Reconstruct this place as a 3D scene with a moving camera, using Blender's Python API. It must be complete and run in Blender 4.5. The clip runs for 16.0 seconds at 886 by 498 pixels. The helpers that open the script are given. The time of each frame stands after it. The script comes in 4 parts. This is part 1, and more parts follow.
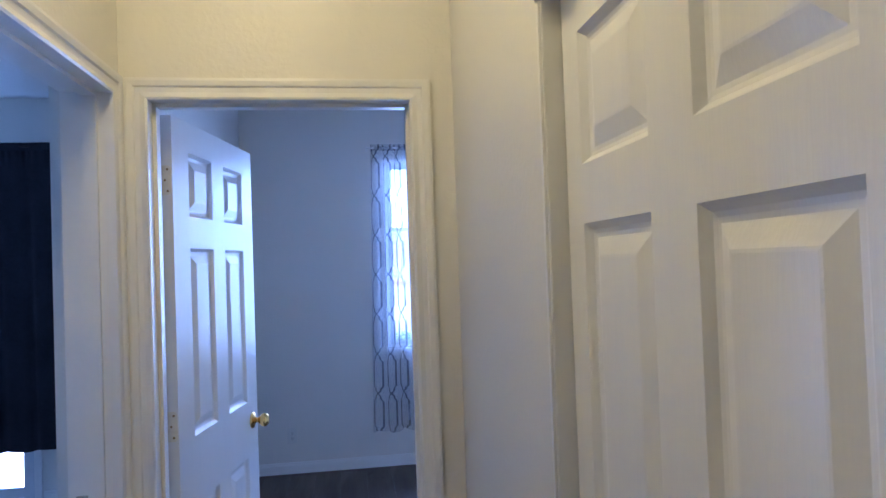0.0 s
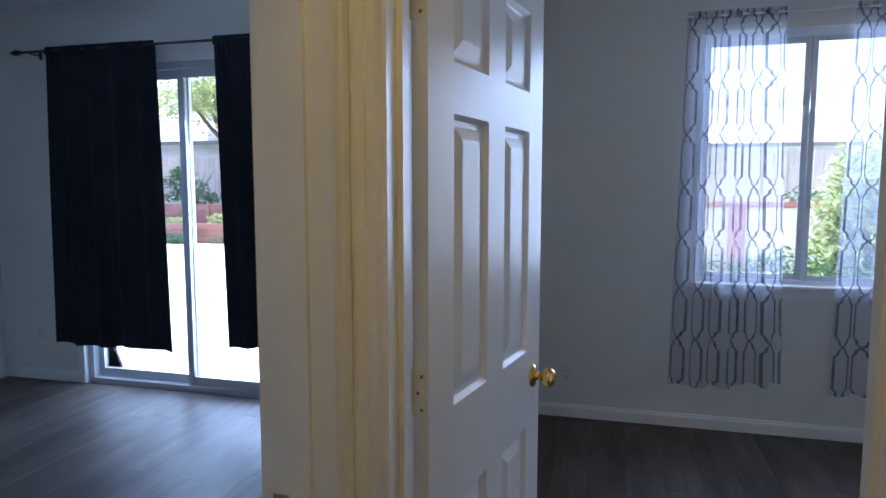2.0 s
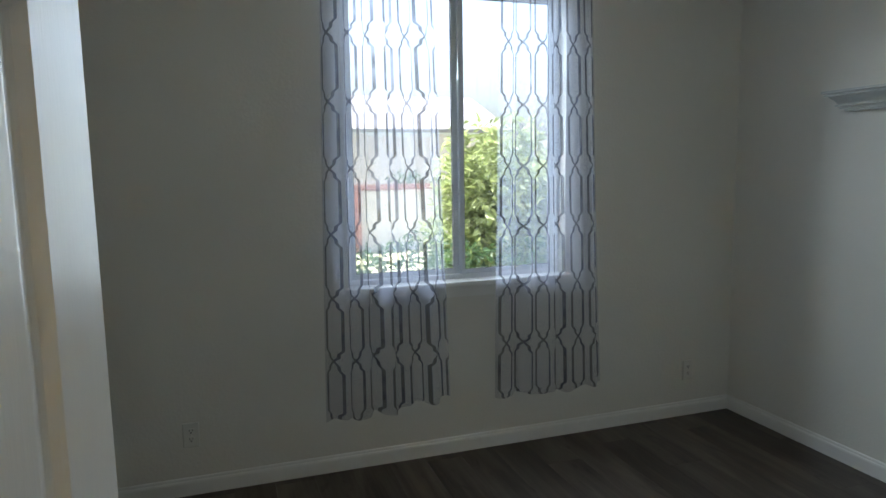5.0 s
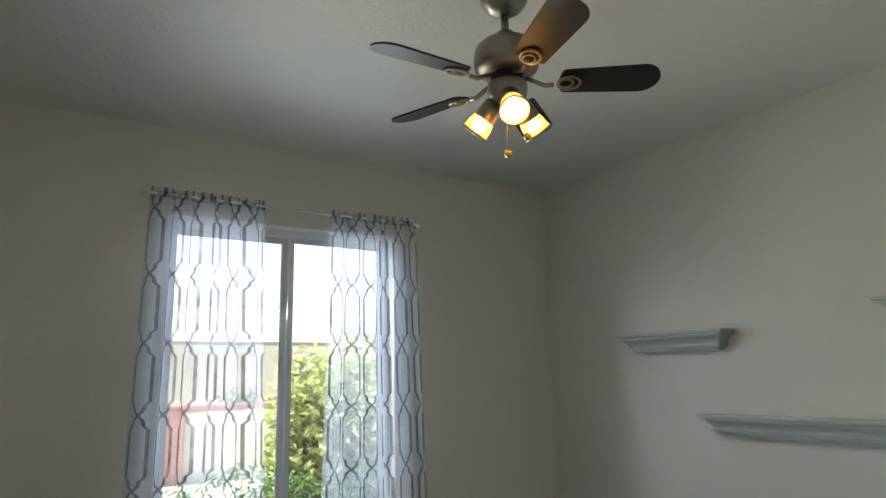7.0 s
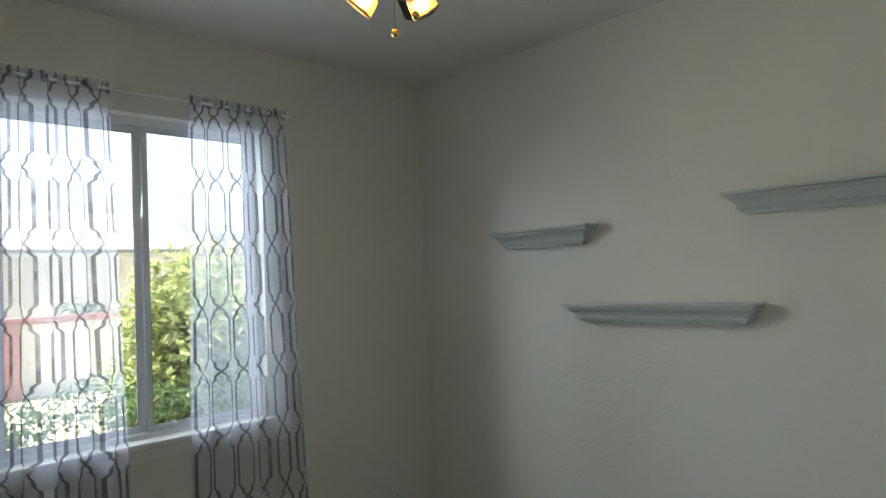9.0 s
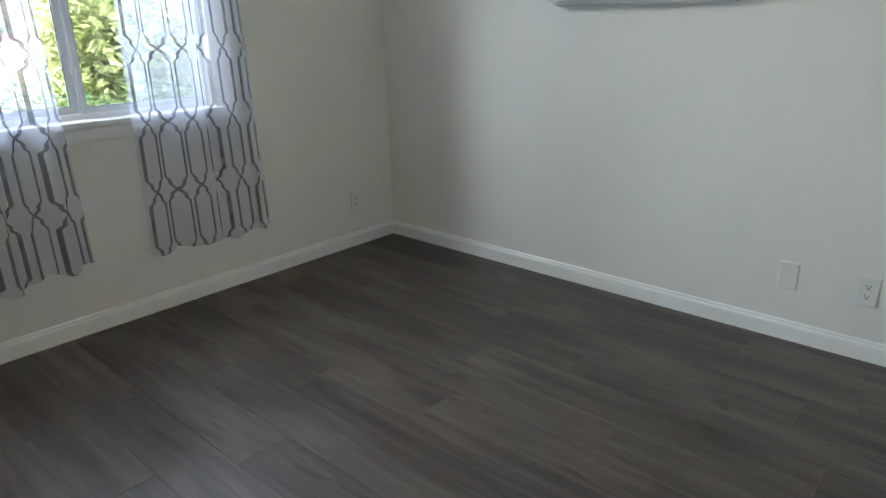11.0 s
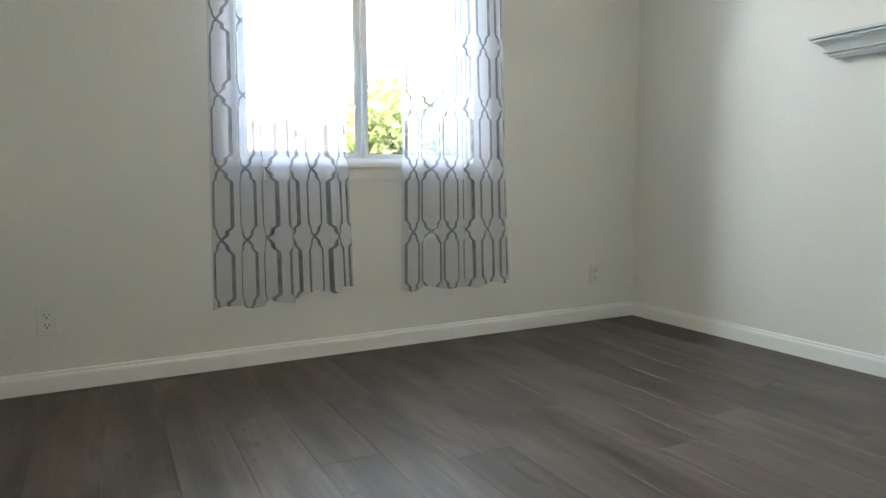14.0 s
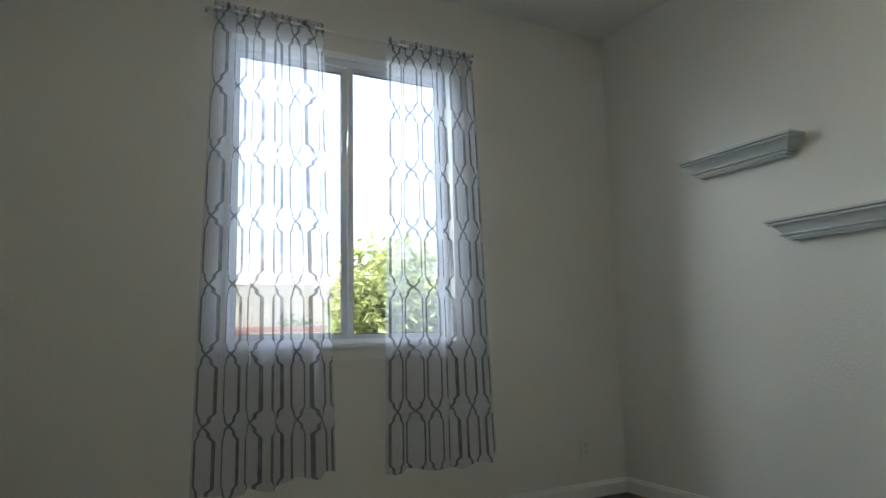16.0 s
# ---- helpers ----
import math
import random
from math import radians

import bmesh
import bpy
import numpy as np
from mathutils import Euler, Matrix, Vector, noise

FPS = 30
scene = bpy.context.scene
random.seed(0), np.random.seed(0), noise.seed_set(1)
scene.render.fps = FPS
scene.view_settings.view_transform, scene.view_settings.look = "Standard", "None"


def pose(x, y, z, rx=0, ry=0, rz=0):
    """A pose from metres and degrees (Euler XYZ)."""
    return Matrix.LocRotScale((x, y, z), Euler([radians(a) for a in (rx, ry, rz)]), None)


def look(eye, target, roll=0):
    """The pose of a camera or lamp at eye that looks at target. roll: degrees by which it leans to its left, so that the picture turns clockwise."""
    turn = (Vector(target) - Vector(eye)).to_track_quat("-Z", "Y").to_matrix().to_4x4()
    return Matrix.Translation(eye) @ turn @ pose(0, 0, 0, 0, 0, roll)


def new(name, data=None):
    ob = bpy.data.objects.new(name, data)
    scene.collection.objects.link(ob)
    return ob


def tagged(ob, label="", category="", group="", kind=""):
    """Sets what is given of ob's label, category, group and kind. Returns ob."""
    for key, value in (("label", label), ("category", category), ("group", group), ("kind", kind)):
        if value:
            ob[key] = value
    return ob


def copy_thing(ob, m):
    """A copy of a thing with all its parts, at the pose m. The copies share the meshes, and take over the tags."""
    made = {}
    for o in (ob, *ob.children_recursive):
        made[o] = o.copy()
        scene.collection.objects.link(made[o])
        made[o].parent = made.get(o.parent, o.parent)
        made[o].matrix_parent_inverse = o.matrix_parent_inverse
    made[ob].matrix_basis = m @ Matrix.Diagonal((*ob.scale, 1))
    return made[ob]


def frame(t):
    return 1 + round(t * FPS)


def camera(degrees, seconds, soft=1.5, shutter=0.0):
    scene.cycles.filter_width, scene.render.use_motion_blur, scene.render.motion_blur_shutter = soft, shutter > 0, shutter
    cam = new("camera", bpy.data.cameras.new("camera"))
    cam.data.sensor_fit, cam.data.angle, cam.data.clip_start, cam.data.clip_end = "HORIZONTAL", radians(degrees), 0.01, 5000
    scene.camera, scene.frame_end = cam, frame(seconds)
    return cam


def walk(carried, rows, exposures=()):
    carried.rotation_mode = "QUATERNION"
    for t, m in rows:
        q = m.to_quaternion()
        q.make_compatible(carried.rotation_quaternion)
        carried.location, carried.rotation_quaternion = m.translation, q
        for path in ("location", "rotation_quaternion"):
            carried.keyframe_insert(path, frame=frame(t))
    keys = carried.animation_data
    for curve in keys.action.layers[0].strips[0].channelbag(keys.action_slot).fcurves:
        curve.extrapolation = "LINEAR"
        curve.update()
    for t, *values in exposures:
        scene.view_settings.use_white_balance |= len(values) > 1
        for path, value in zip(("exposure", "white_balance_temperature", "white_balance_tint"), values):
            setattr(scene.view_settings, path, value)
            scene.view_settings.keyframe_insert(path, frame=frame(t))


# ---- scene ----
cam = camera(68.8, 16.0)

PATH = [
    (0, (-2.552, -4.991, 1.536), (-2.26, -3.013, 1.578), -2.0),
    (0.5, (-2.619, -4.783, 1.52), (-2.486, -2.787, 1.504), -2.3),
    (1, (-2.638, -4.534, 1.496), (-2.74, -2.54, 1.393), -1.1),
    (1.5, (-2.673, -4.327, 1.481), (-3.035, -2.365, 1.334), -0.7),
    (2, (-2.736, -4.092, 1.466), (-3.246, -2.168, 1.273), -0.0),
    (2.5, (-2.759, -3.893, 1.441), (-3.355, -2.01, 1.129), -1.4),
    (3, (-2.771, -3.66, 1.432), (-3.309, -1.771, 1.053), -3.2),
    (3.5, (-2.781, -3.465, 1.415), (-2.989, -1.524, 0.981), -3.0),
    (4, (-2.809, -3.25, 1.425), (-2.554, -1.316, 0.985), -3.1),
    (4.5, (-2.835, -3.06, 1.445), (-2.303, -1.178, 1.058), -1.8),
    (5, (-2.805, -3.02, 1.455), (-2.177, -1.151, 1.211), -0.9),
    (5.2, (-2.795, -2.995, 1.475), (-2.116, -1.120, 1.285), -0.7),
    (7.3, (-2.75, -3.09, 1.608), (-1.642, -1.480, 2.039), -1.2),
    (7.5, (-2.76, -3.085, 1.612), (-1.617, -1.499, 2.052), -1.1),
    (8, (-2.768, -3.06, 1.61), (-1.548, -1.512, 1.949), -0.7),
    (8.2, (-2.77, -3.045, 1.605), (-1.50, -1.522, 1.897), -0.7),
    (10.3, (-2.73, -2.891, 1.389), (-1.219, -1.625, 1.052), -2.6),
    (10.5, (-2.725, -2.877, 1.346), (-1.221, -1.628, 0.926), -2.1),
    (11, (-2.716, -2.832, 1.245), (-1.304, -1.578, 0.587), -0.9),
    (11.5, (-2.725, -2.867, 1.107), (-1.433, -1.561, 0.315), 1.0),
    (12, (-2.725, -2.814, 0.875), (-1.525, -1.441, 0.053), -0.5),
    (12.5, (-2.753, -2.833, 0.803), (-1.648, -1.339, 0.064), 1.6),
    (13, (-2.789, -2.869, 0.803), (-1.839, -1.201, 0.24), 1.6),
    (13.5, (-2.797, -2.866, 0.806), (-1.878, -1.132, 0.423), 0.8),
    (14, (-2.792, -2.871, 0.806), (-1.867, -1.11, 0.597), -0.3),
    (14.5, (-2.798, -2.87, 0.848), (-1.857, -1.108, 0.751), -0.8),
    (15, (-2.806, -2.887, 0.856), (-1.839, -1.138, 0.934), -1.4),
    (15.5, (-2.779, -2.931, 0.884), (-1.833, -1.178, 1.064), -1.5),
    (16, (-2.754, -2.978, 0.918), (-1.826, -1.226, 1.185), -1.3),
]
EXPOSURE = (
    (0.0, 2.85, 3980, 28), (0.5, 2.6, 4080, 26), (1.0, 2.5, 4400, 21), (1.5, 2.3, 4600, 20), (2.0, 2.15, 4900, 20), (2.5, 2.05, 5100, 19), (3.0, 2.08, 6150, 22), (3.5, 2.6, 6250, 18), (4.0, 2.5, 6300, 14), (4.5, 2.3, 6100, 8), (5.0, 2.0, 5900, 7),
    (7.5, 2.15, 6500, 7), (8.0, 2.15, 6500, 7), (10.5, 2.05, 6100, 6), (11.0, 3.0, 6000, 8), (11.5, 3.65, 5950, 11), (12.5, 4.45, 6100, 13), (13.5, 4.1, 6250, 11), (14.5, 2.9, 6350, 6), (16.0, 2.15, 6300, 6),
)
walk(cam, [(t, look(eye, target, roll)) for t, eye, target, roll in PATH], EXPOSURE)

# ---------- light of the place ----------
world = bpy.data.worlds.new("sky")
scene.world = world
world.use_nodes = True
_nt = world.node_tree
_sky = _nt.nodes.new("ShaderNodeTexSky")
_sky.sky_type = "NISHITA"
_sky.sun_disc = False
_sky.sun_elevation = radians(67)
_sky.sun_rotation = radians(-58)
_sky.ozone_density = 1.0
_sky.dust_density = 7.0
_nt.nodes["Background"].inputs["Strength"].default_value = 0.15
_nt.links.new(_sky.outputs[0], _nt.nodes["Background"].inputs["Color"])


def lamp(name, kind, m, energy, colour, **extra):
    data = bpy.data.lights.new(name, kind)
    data.energy, data.color = energy, colour
    if "size" in extra:
        data.shape, data.size, data.size_y = "RECTANGLE", extra["size"][0], extra["size"][1]
    if "spread" in extra:
        data.spread = radians(extra["spread"])
    if "radius" in extra:
        data.shadow_soft_size = extra["radius"]
    if "angle" in extra:
        data.angle = radians(extra["angle"])
    ob = new(name, data)
    ob.matrix_world = m
    return ob


# sun high over the garden, in front of the house and to its left; added eaves block it from the rooms
SUN_DIR = Vector((0.36, -0.225, -1.0))
lamp("sun", "SUN", look((0, 0, 0), SUN_DIR), 5.0, (1.0, 0.95, 0.86), angle=0.5)
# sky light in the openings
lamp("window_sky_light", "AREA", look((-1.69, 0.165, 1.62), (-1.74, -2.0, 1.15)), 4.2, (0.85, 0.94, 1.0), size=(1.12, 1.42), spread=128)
# added fill lamp outside the window, throws the bright band on the east wall
lamp("east_wall_fill_light", "AREA", look((-2.16, 0.60, 2.25), (-1.10, -0.06, 1.45)), 0.95, (0.88, 0.96, 1.0), size=(0.22, 0.9), spread=75)
lamp("slider_sky_light", "AREA", look((-5.60, -0.02, 1.10), (-5.30, -2.0, 0.8)), 22.0, (0.70, 0.86, 1.0), size=(1.7, 2.0))
# hall ceiling lamp
HALL_LAMP = (-2.86, -4.12, 2.66)
lamp("hall_lamp_light", "POINT", pose(*HALL_LAMP), 2.45, (1.0, 0.61, 0.13), radius=0.12)

# ---------- materials ----------
def nodes_of(name):
    m = bpy.data.materials.new(name)
    m.use_nodes = True
    return m, m.node_tree.nodes, m.node_tree.links


def math_node(n, l, op, a, b=None, clamp=False):
    q = n.new("ShaderNodeMath")
    q.operation, q.use_clamp = op, clamp
    for i, v in enumerate((a, b)):
        if v is None:
            continue
        if isinstance(v, (int, float)):
            q.inputs[i].default_value = v
        else:
            l.new(v, q.inputs[i])
    return q.outputs[0]


def material(name, colour, rough=0.5, metal=0.0, vary=0.06, scale=6.0, bump=0.0, bump_scale=60.0, spec=0.5, stretch=(1, 1, 1), rough_vary=0.0):
    """A painted, metal or plain surface: tone varied at two scales, fine relief."""
    m, n, l = nodes_of(name)
    b = n["Principled BSDF"]
    b.inputs["Roughness"].default_value = rough
    b.inputs["Metallic"].default_value = metal
    b.inputs["Specular IOR Level"].default_value = spec
    co = n.new("ShaderNodeTexCoord")
    mp = n.new("ShaderNodeMapping")
    mp.inputs["Scale"].default_value = stretch
    l.new(co.outputs["Object"], mp.inputs["Vector"])
    outs = []
    for s in (scale, scale * 9):
        t = n.new("ShaderNodeTexNoise")
        t.inputs["Scale"].default_value, t.inputs["Detail"].default_value = s, 5
        l.new(mp.outputs[0], t.inputs["Vector"])
        outs.append(t.outputs["Fac"])
    mix = math_node(n, l, "ADD", math_node(n, l, "MULTIPLY", outs[0], 0.65), math_node(n, l, "MULTIPLY", outs[1], 0.35))
    r = n.new("ShaderNodeMapRange")
    r.inputs["From Min"].default_value, r.inputs["From Max"].default_value = 0.3, 0.7
    r.inputs["To Min"].default_value, r.inputs["To Max"].default_value = 1 - vary, 1 + vary
    l.new(mix, r.inputs["Value"])
    mul = n.new("ShaderNodeVectorMath")
    mul.operation = "SCALE"
    mul.inputs[0].default_value = colour
    l.new(r.outputs[0], mul.inputs["Scale"])
    l.new(mul.outputs[0], b.inputs["Base Color"])
    if rough_vary:
        r2 = n.new("ShaderNodeMapRange")
        r2.inputs["From Min"].default_value, r2.inputs["From Max"].default_value = 0.3, 0.7
        r2.inputs["To Min"].default_value, r2.inputs["To Max"].default_value = rough - rough_vary, rough + rough_vary
        l.new(outs[0], r2.inputs["Value"])
        l.new(r2.outputs[0], b.inputs["Roughness"])
    if bump:
        t2 = n.new("ShaderNodeTexNoise")
        t2.inputs["Scale"].default_value, t2.inputs["Detail"].default_value = bump_scale, 3
        l.new(mp.outputs[0], t2.inputs["Vector"])
        bp = n.new("ShaderNodeBump")
        bp.inputs["Strength"].default_value, bp.inputs["Distance"].default_value = bump, 0.01
        l.new(t2.outputs["Fac"], bp.inputs["Height"])
        l.new(bp.outputs[0], b.inputs["Normal"])
    return m


def textured_paint(name, colour, rough, depth):
    """Paint over knock-down plaster: soft blobs of relief a centimetre or two across, with fine roller grain."""
    m, n, l = nodes_of(name)
    b = n["Principled BSDF"]
    b.inputs["Roughness"].default_value = rough
    co = n.new("ShaderNodeTexCoord")
    t = n.new("ShaderNodeTexNoise")
    t.inputs["Scale"].default_value, t.inputs["Detail"].default_value, t.inputs["Roughness"].default_value = 62, 3, 0.55
    l.new(co.outputs["Object"], t.inputs["Vector"])
    ramp = n.new("ShaderNodeMapRange")
    ramp.interpolation_type = "SMOOTHSTEP"
    ramp.inputs["From Min"].default_value, ramp.inputs["From Max"].default_value = 0.42, 0.62
    l.new(t.outputs["Fac"], ramp.inputs["Value"])
    fine = n.new("ShaderNodeTexNoise")
    fine.inputs["Scale"].default_value = 300
    l.new(co.outputs["Object"], fine.inputs["Vector"])
    hgt = math_node(n, l, "ADD", ramp.outputs[0], math_node(n, l, "MULTIPLY", fine.outputs["Fac"], 0.15))
    bp = n.new("ShaderNodeBump")
    bp.inputs["Strength"].default_value, bp.inputs["Distance"].default_value = depth, 0.004
    l.new(hgt, bp.inputs["Height"])
    l.new(bp.outputs[0], b.inputs["Normal"])
    big = n.new("ShaderNodeTexNoise")
    big.inputs["Scale"].default_value = 1.3
    l.new(co.outputs["Object"], big.inputs["Vector"])
    r = n.new("ShaderNodeMapRange")
    r.inputs["To Min"].default_value, r.inputs["To Max"].default_value = 0.97, 1.03
    l.new(big.outputs["Fac"], r.inputs["Value"])
    mul = n.new("ShaderNodeVectorMath")
    mul.operation = "SCALE"
    mul.inputs[0].default_value = colour
    l.new(r.outputs[0], mul.inputs["Scale"])
    l.new(mul.outputs[0], b.inputs["Base Color"])
    return m


def plank_material():
    """Grey-brown vinyl plank: long grain, darker streaks and knots, each plank of its own tone."""
    m, n, l = nodes_of("vinyl plank")
    b = n["Principled BSDF"]
    co = n.new("ShaderNodeTexCoord")
    info = n.new("ShaderNodeObjectInfo")
    shift = n.new("ShaderNodeVectorMath")
    shift.operation = "SCALE"
    shift.inputs[0].default_value = (3.1, 17.0, 5.0)
    l.new(info.outputs["Random"], shift.inputs["Scale"])
    add = n.new("ShaderNodeVectorMath")
    l.new(co.outputs["Object"], add.inputs[0])
    l.new(shift.outputs[0], add.inputs[1])

    def grain(scale, detail, stretch, dist=0.0):
        mp = n.new("ShaderNodeMapping")
        mp.inputs["Scale"].default_value = stretch
        l.new(add.outputs[0], mp.inputs["Vector"])
        t = n.new("ShaderNodeTexNoise")
        t.inputs["Scale"].default_value, t.inputs["Detail"].default_value, t.inputs["Distortion"].default_value = scale, detail, dist
        l.new(mp.outputs[0], t.inputs["Vector"])
        return t.outputs["Fac"]
    broad = grain(6.5, 7, (1.0, 0.20, 1), 0.5)
    streak = grain(24, 7, (1.0, 0.06, 1), 0.5)
    fine = grain(140, 3, (1.0, 0.03, 1))
    mixv = math_node(n, l, "ADD", math_node(n, l, "MULTIPLY", broad, 0.52), math_node(n, l, "ADD", math_node(n, l, "MULTIPLY", streak, 0.36), math_node(n, l, "MULTIPLY", fine, 0.12)))
    ramp = n.new("ShaderNodeValToRGB")
    e = ramp.color_ramp.elements
    e[0].position, e[0].color = 0.37, (0.026, 0.020, 0.015, 1)
    e[1].position, e[1].color = 0.62, (0.130, 0.106, 0.087, 1)
    k = e.new(0.48)
    k.color = (0.066, 0.052, 0.041, 1)
    l.new(mixv, ramp.inputs["Fac"])
    tone = n.new("ShaderNodeMapRange")
    tone.inputs["To Min"].default_value, tone.inputs["To Max"].default_value = 0.90, 1.10
    l.new(info.outputs["Random"], tone.inputs["Value"])
    knots = n.new("ShaderNodeMapRange")
    knots.interpolation_type = "SMOOTHSTEP"
    knots.inputs["From Min"].default_value, knots.inputs["From Max"].default_value = 0.60, 0.74
    knots.inputs["To Min"].default_value, knots.inputs["To Max"].default_value = 1.0, 0.55
    l.new(grain(13, 4, (1.0, 0.30, 1), 1.5), knots.inputs["Value"])
    mul = n.new("ShaderNodeVectorMath")
    mul.operation = "SCALE"
    l.new(ramp.outputs["Color"], mul.inputs[0])
    l.new(math_node(n, l, "MULTIPLY", tone.outputs[0], knots.outputs[0]), mul.inputs["Scale"])
    l.new(mul.outputs[0], b.inputs["Base Color"])
    rr = n.new("ShaderNodeMapRange")
    rr.inputs["From Min"].default_value, rr.inputs["From Max"].default_value = 0.3, 0.7
    rr.inputs["To Min"].default_value, rr.inputs["To Max"].default_value = 0.41, 0.54
    l.new(streak, rr.inputs["Value"])
    l.new(rr.outputs[0], b.inputs["Roughness"])
    bp = n.new("ShaderNodeBump")
    bp.inputs["Strength"].default_value, bp.inputs["Distance"].default_value = 0.06, 0.003
    l.new(streak, bp.inputs["Height"])
    l.new(bp.outputs[0], b.inputs["Normal"])
    return m


def sheer_material():
    """White voile with a grey printed trellis: lines that touch, open into long narrow cells, and cross over."""
    m, n, l = nodes_of("sheer trellis voile")
    out = n["Material Output"]
    n.remove(n["Principled BSDF"])
    uv = n.new("ShaderNodeUVMap")
    sep = n.new("ShaderNodeSeparateXYZ")
    l.new(uv.outputs[0], sep.inputs[0])
    P, T = 0.062, 0.300
    fold = math_node(n, l, "PINGPONG", sep.outputs[0], P)
    phase = math_node(n, l, "FRACT", math_node(n, l, "DIVIDE", sep.outputs[1], T))
    ramp = n.new("ShaderNodeValToRGB")
    e = ramp.color_ramp.elements
    steps = ((0.0, 0.34), (0.33, 0.34), (0.39, 0.64), (0.45, 0.66), (0.52, 1.0), (0.59, 0.66), (0.65, 0.64), (0.71, 0.34), (1.0, 0.34))
    e[0].position, e[1].position = 0.0, 1.0
    for p, v in steps[1:-1]:
        e.new(p)
    for q, (p, v) in zip(sorted(e, key=lambda s: s.position), steps):
        q.position, q.color = p, (v, v, v, 1)
    l.new(phase, ramp.inputs["Fac"])
    dist = math_node(n, l, "ABSOLUTE", math_node(n, l, "SUBTRACT", fold, math_node(n, l, "MULTIPLY", ramp.outputs["Color"], P)))
    edge = n.new("ShaderNodeMapRange")
    edge.interpolation_type = "SMOOTHSTEP"
    edge.inputs["From Min"].default_value, edge.inputs["From Max"].default_value = 0.0080, 0.0058
    l.new(dist, edge.inputs["Value"])
    patch = n.new("ShaderNodeTexNoise")
    patch.inputs["Scale"].default_value = 9
    l.new(uv.outputs[0], patch.inputs["Vector"])
    odd = math_node(n, l, "MODULO", math_node(n, l, "FLOOR", math_node(n, l, "DIVIDE", sep.outputs[0], P)), 2.0)
    tone = math_node(n, l, "SUBTRACT", math_node(n, l, "ADD", math_node(n, l, "MULTIPLY", patch.outputs["Fac"], 0.8), 0.60), math_node(n, l, "MULTIPLY", odd, 0.10))
    ink = math_node(n, l, "MULTIPLY", edge.outputs[0], tone, True)
    weave = n.new("ShaderNodeTexNoise")
    weave.inputs["Scale"].default_value = 700
    l.new(uv.outputs[0], weave.inputs["Vector"])
    col = n.new("ShaderNodeMix")
    col.data_type = "RGBA"
    # blue of the sky light put into the white cloth's colour; B is the ink
    col.inputs["A"].default_value, col.inputs["B"].default_value = (0.76, 0.82, 1.0, 1), (0.07, 0.07, 0.085, 1)
    l.new(ink, col.inputs["Factor"])
    dif, tra, clear = n.new("ShaderNodeBsdfDiffuse"), n.new("ShaderNodeBsdfTranslucent"), n.new("ShaderNodeBsdfTransparent")
    l.new(col.outputs["Result"], dif.inputs["Color"])
    l.new(col.outputs["Result"], tra.inputs["Color"])
    cloth = n.new("ShaderNodeMixShader")
    cloth.inputs[0].default_value = 0.50
    l.new(dif.outputs[0], cloth.inputs[1])
    l.new(tra.outputs[0], cloth.inputs[2])
    cover = math_node(n, l, "ADD", math_node(n, l, "MULTIPLY", ink, 0.50), math_node(n, l, "ADD", math_node(n, l, "MULTIPLY", weave.outputs["Fac"], 0.22), 0.15), True)
    fin = n.new("ShaderNodeMixShader")
    l.new(cover, fin.inputs[0])
    l.new(clear.outputs[0], fin.inputs[1])
    l.new(cloth.outputs[0], fin.inputs[2])
    l.new(fin.outputs[0], out.inputs["Surface"])
    return m


def glass_material(name="window glass", tint=(1, 1, 1, 1)):
    m, n, l = nodes_of(name)
    out = n["Material Output"]
    n.remove(n["Principled BSDF"])
    clear, gloss, mix, fr = n.new("ShaderNodeBsdfTransparent"), n.new("ShaderNodeBsdfGlossy"), n.new("ShaderNodeMixShader"), n.new("ShaderNodeFresnel")
    clear.inputs["Color"].default_value = tint
    gloss.inputs["Roughness"].default_value = 0.02
    fr.inputs["IOR"].default_value = 1.45
    l.new(fr.outputs[0], mix.inputs[0])
    l.new(clear.outputs[0], mix.inputs[1])
    l.new(gloss.outputs[0], mix.inputs[2])
    l.new(mix.outputs[0], out.inputs["Surface"])
    return m


def glowing(name, colour, strength):
    m, n, l = nodes_of(name)
    b = n["Principled BSDF"]
    b.inputs["Base Color"].default_value = (*colour, 1)
    b.inputs["Emission Color"].default_value = (*colour, 1)
    b.inputs["Emission Strength"].default_value = strength
    return m


def lit_glass(name, colour, strength):
    """Amber glass that the bulb inside lights up: half clear, half scattering."""
    m, n, l = nodes_of(name)
    b = n["Principled BSDF"]
    b.inputs["Base Color"].default_value = (*colour, 1)
    b.inputs["Roughness"].default_value = 0.25
    b.inputs["Emission Color"].default_value = (*colour, 1)
    b.inputs["Emission Strength"].default_value = strength
    clear, mix = n.new("ShaderNodeBsdfTransparent"), n.new("ShaderNodeMixShader")
    clear.inputs["Color"].default_value = (1.0, 0.84, 0.50, 1)
    mix.inputs[0].default_value = 0.62
    l.new(clear.outputs[0], mix.inputs[1])
    l.new(b.outputs[0], mix.inputs[2])
    l.new(mix.outputs[0], n["Material Output"].inputs["Surface"])
    return m


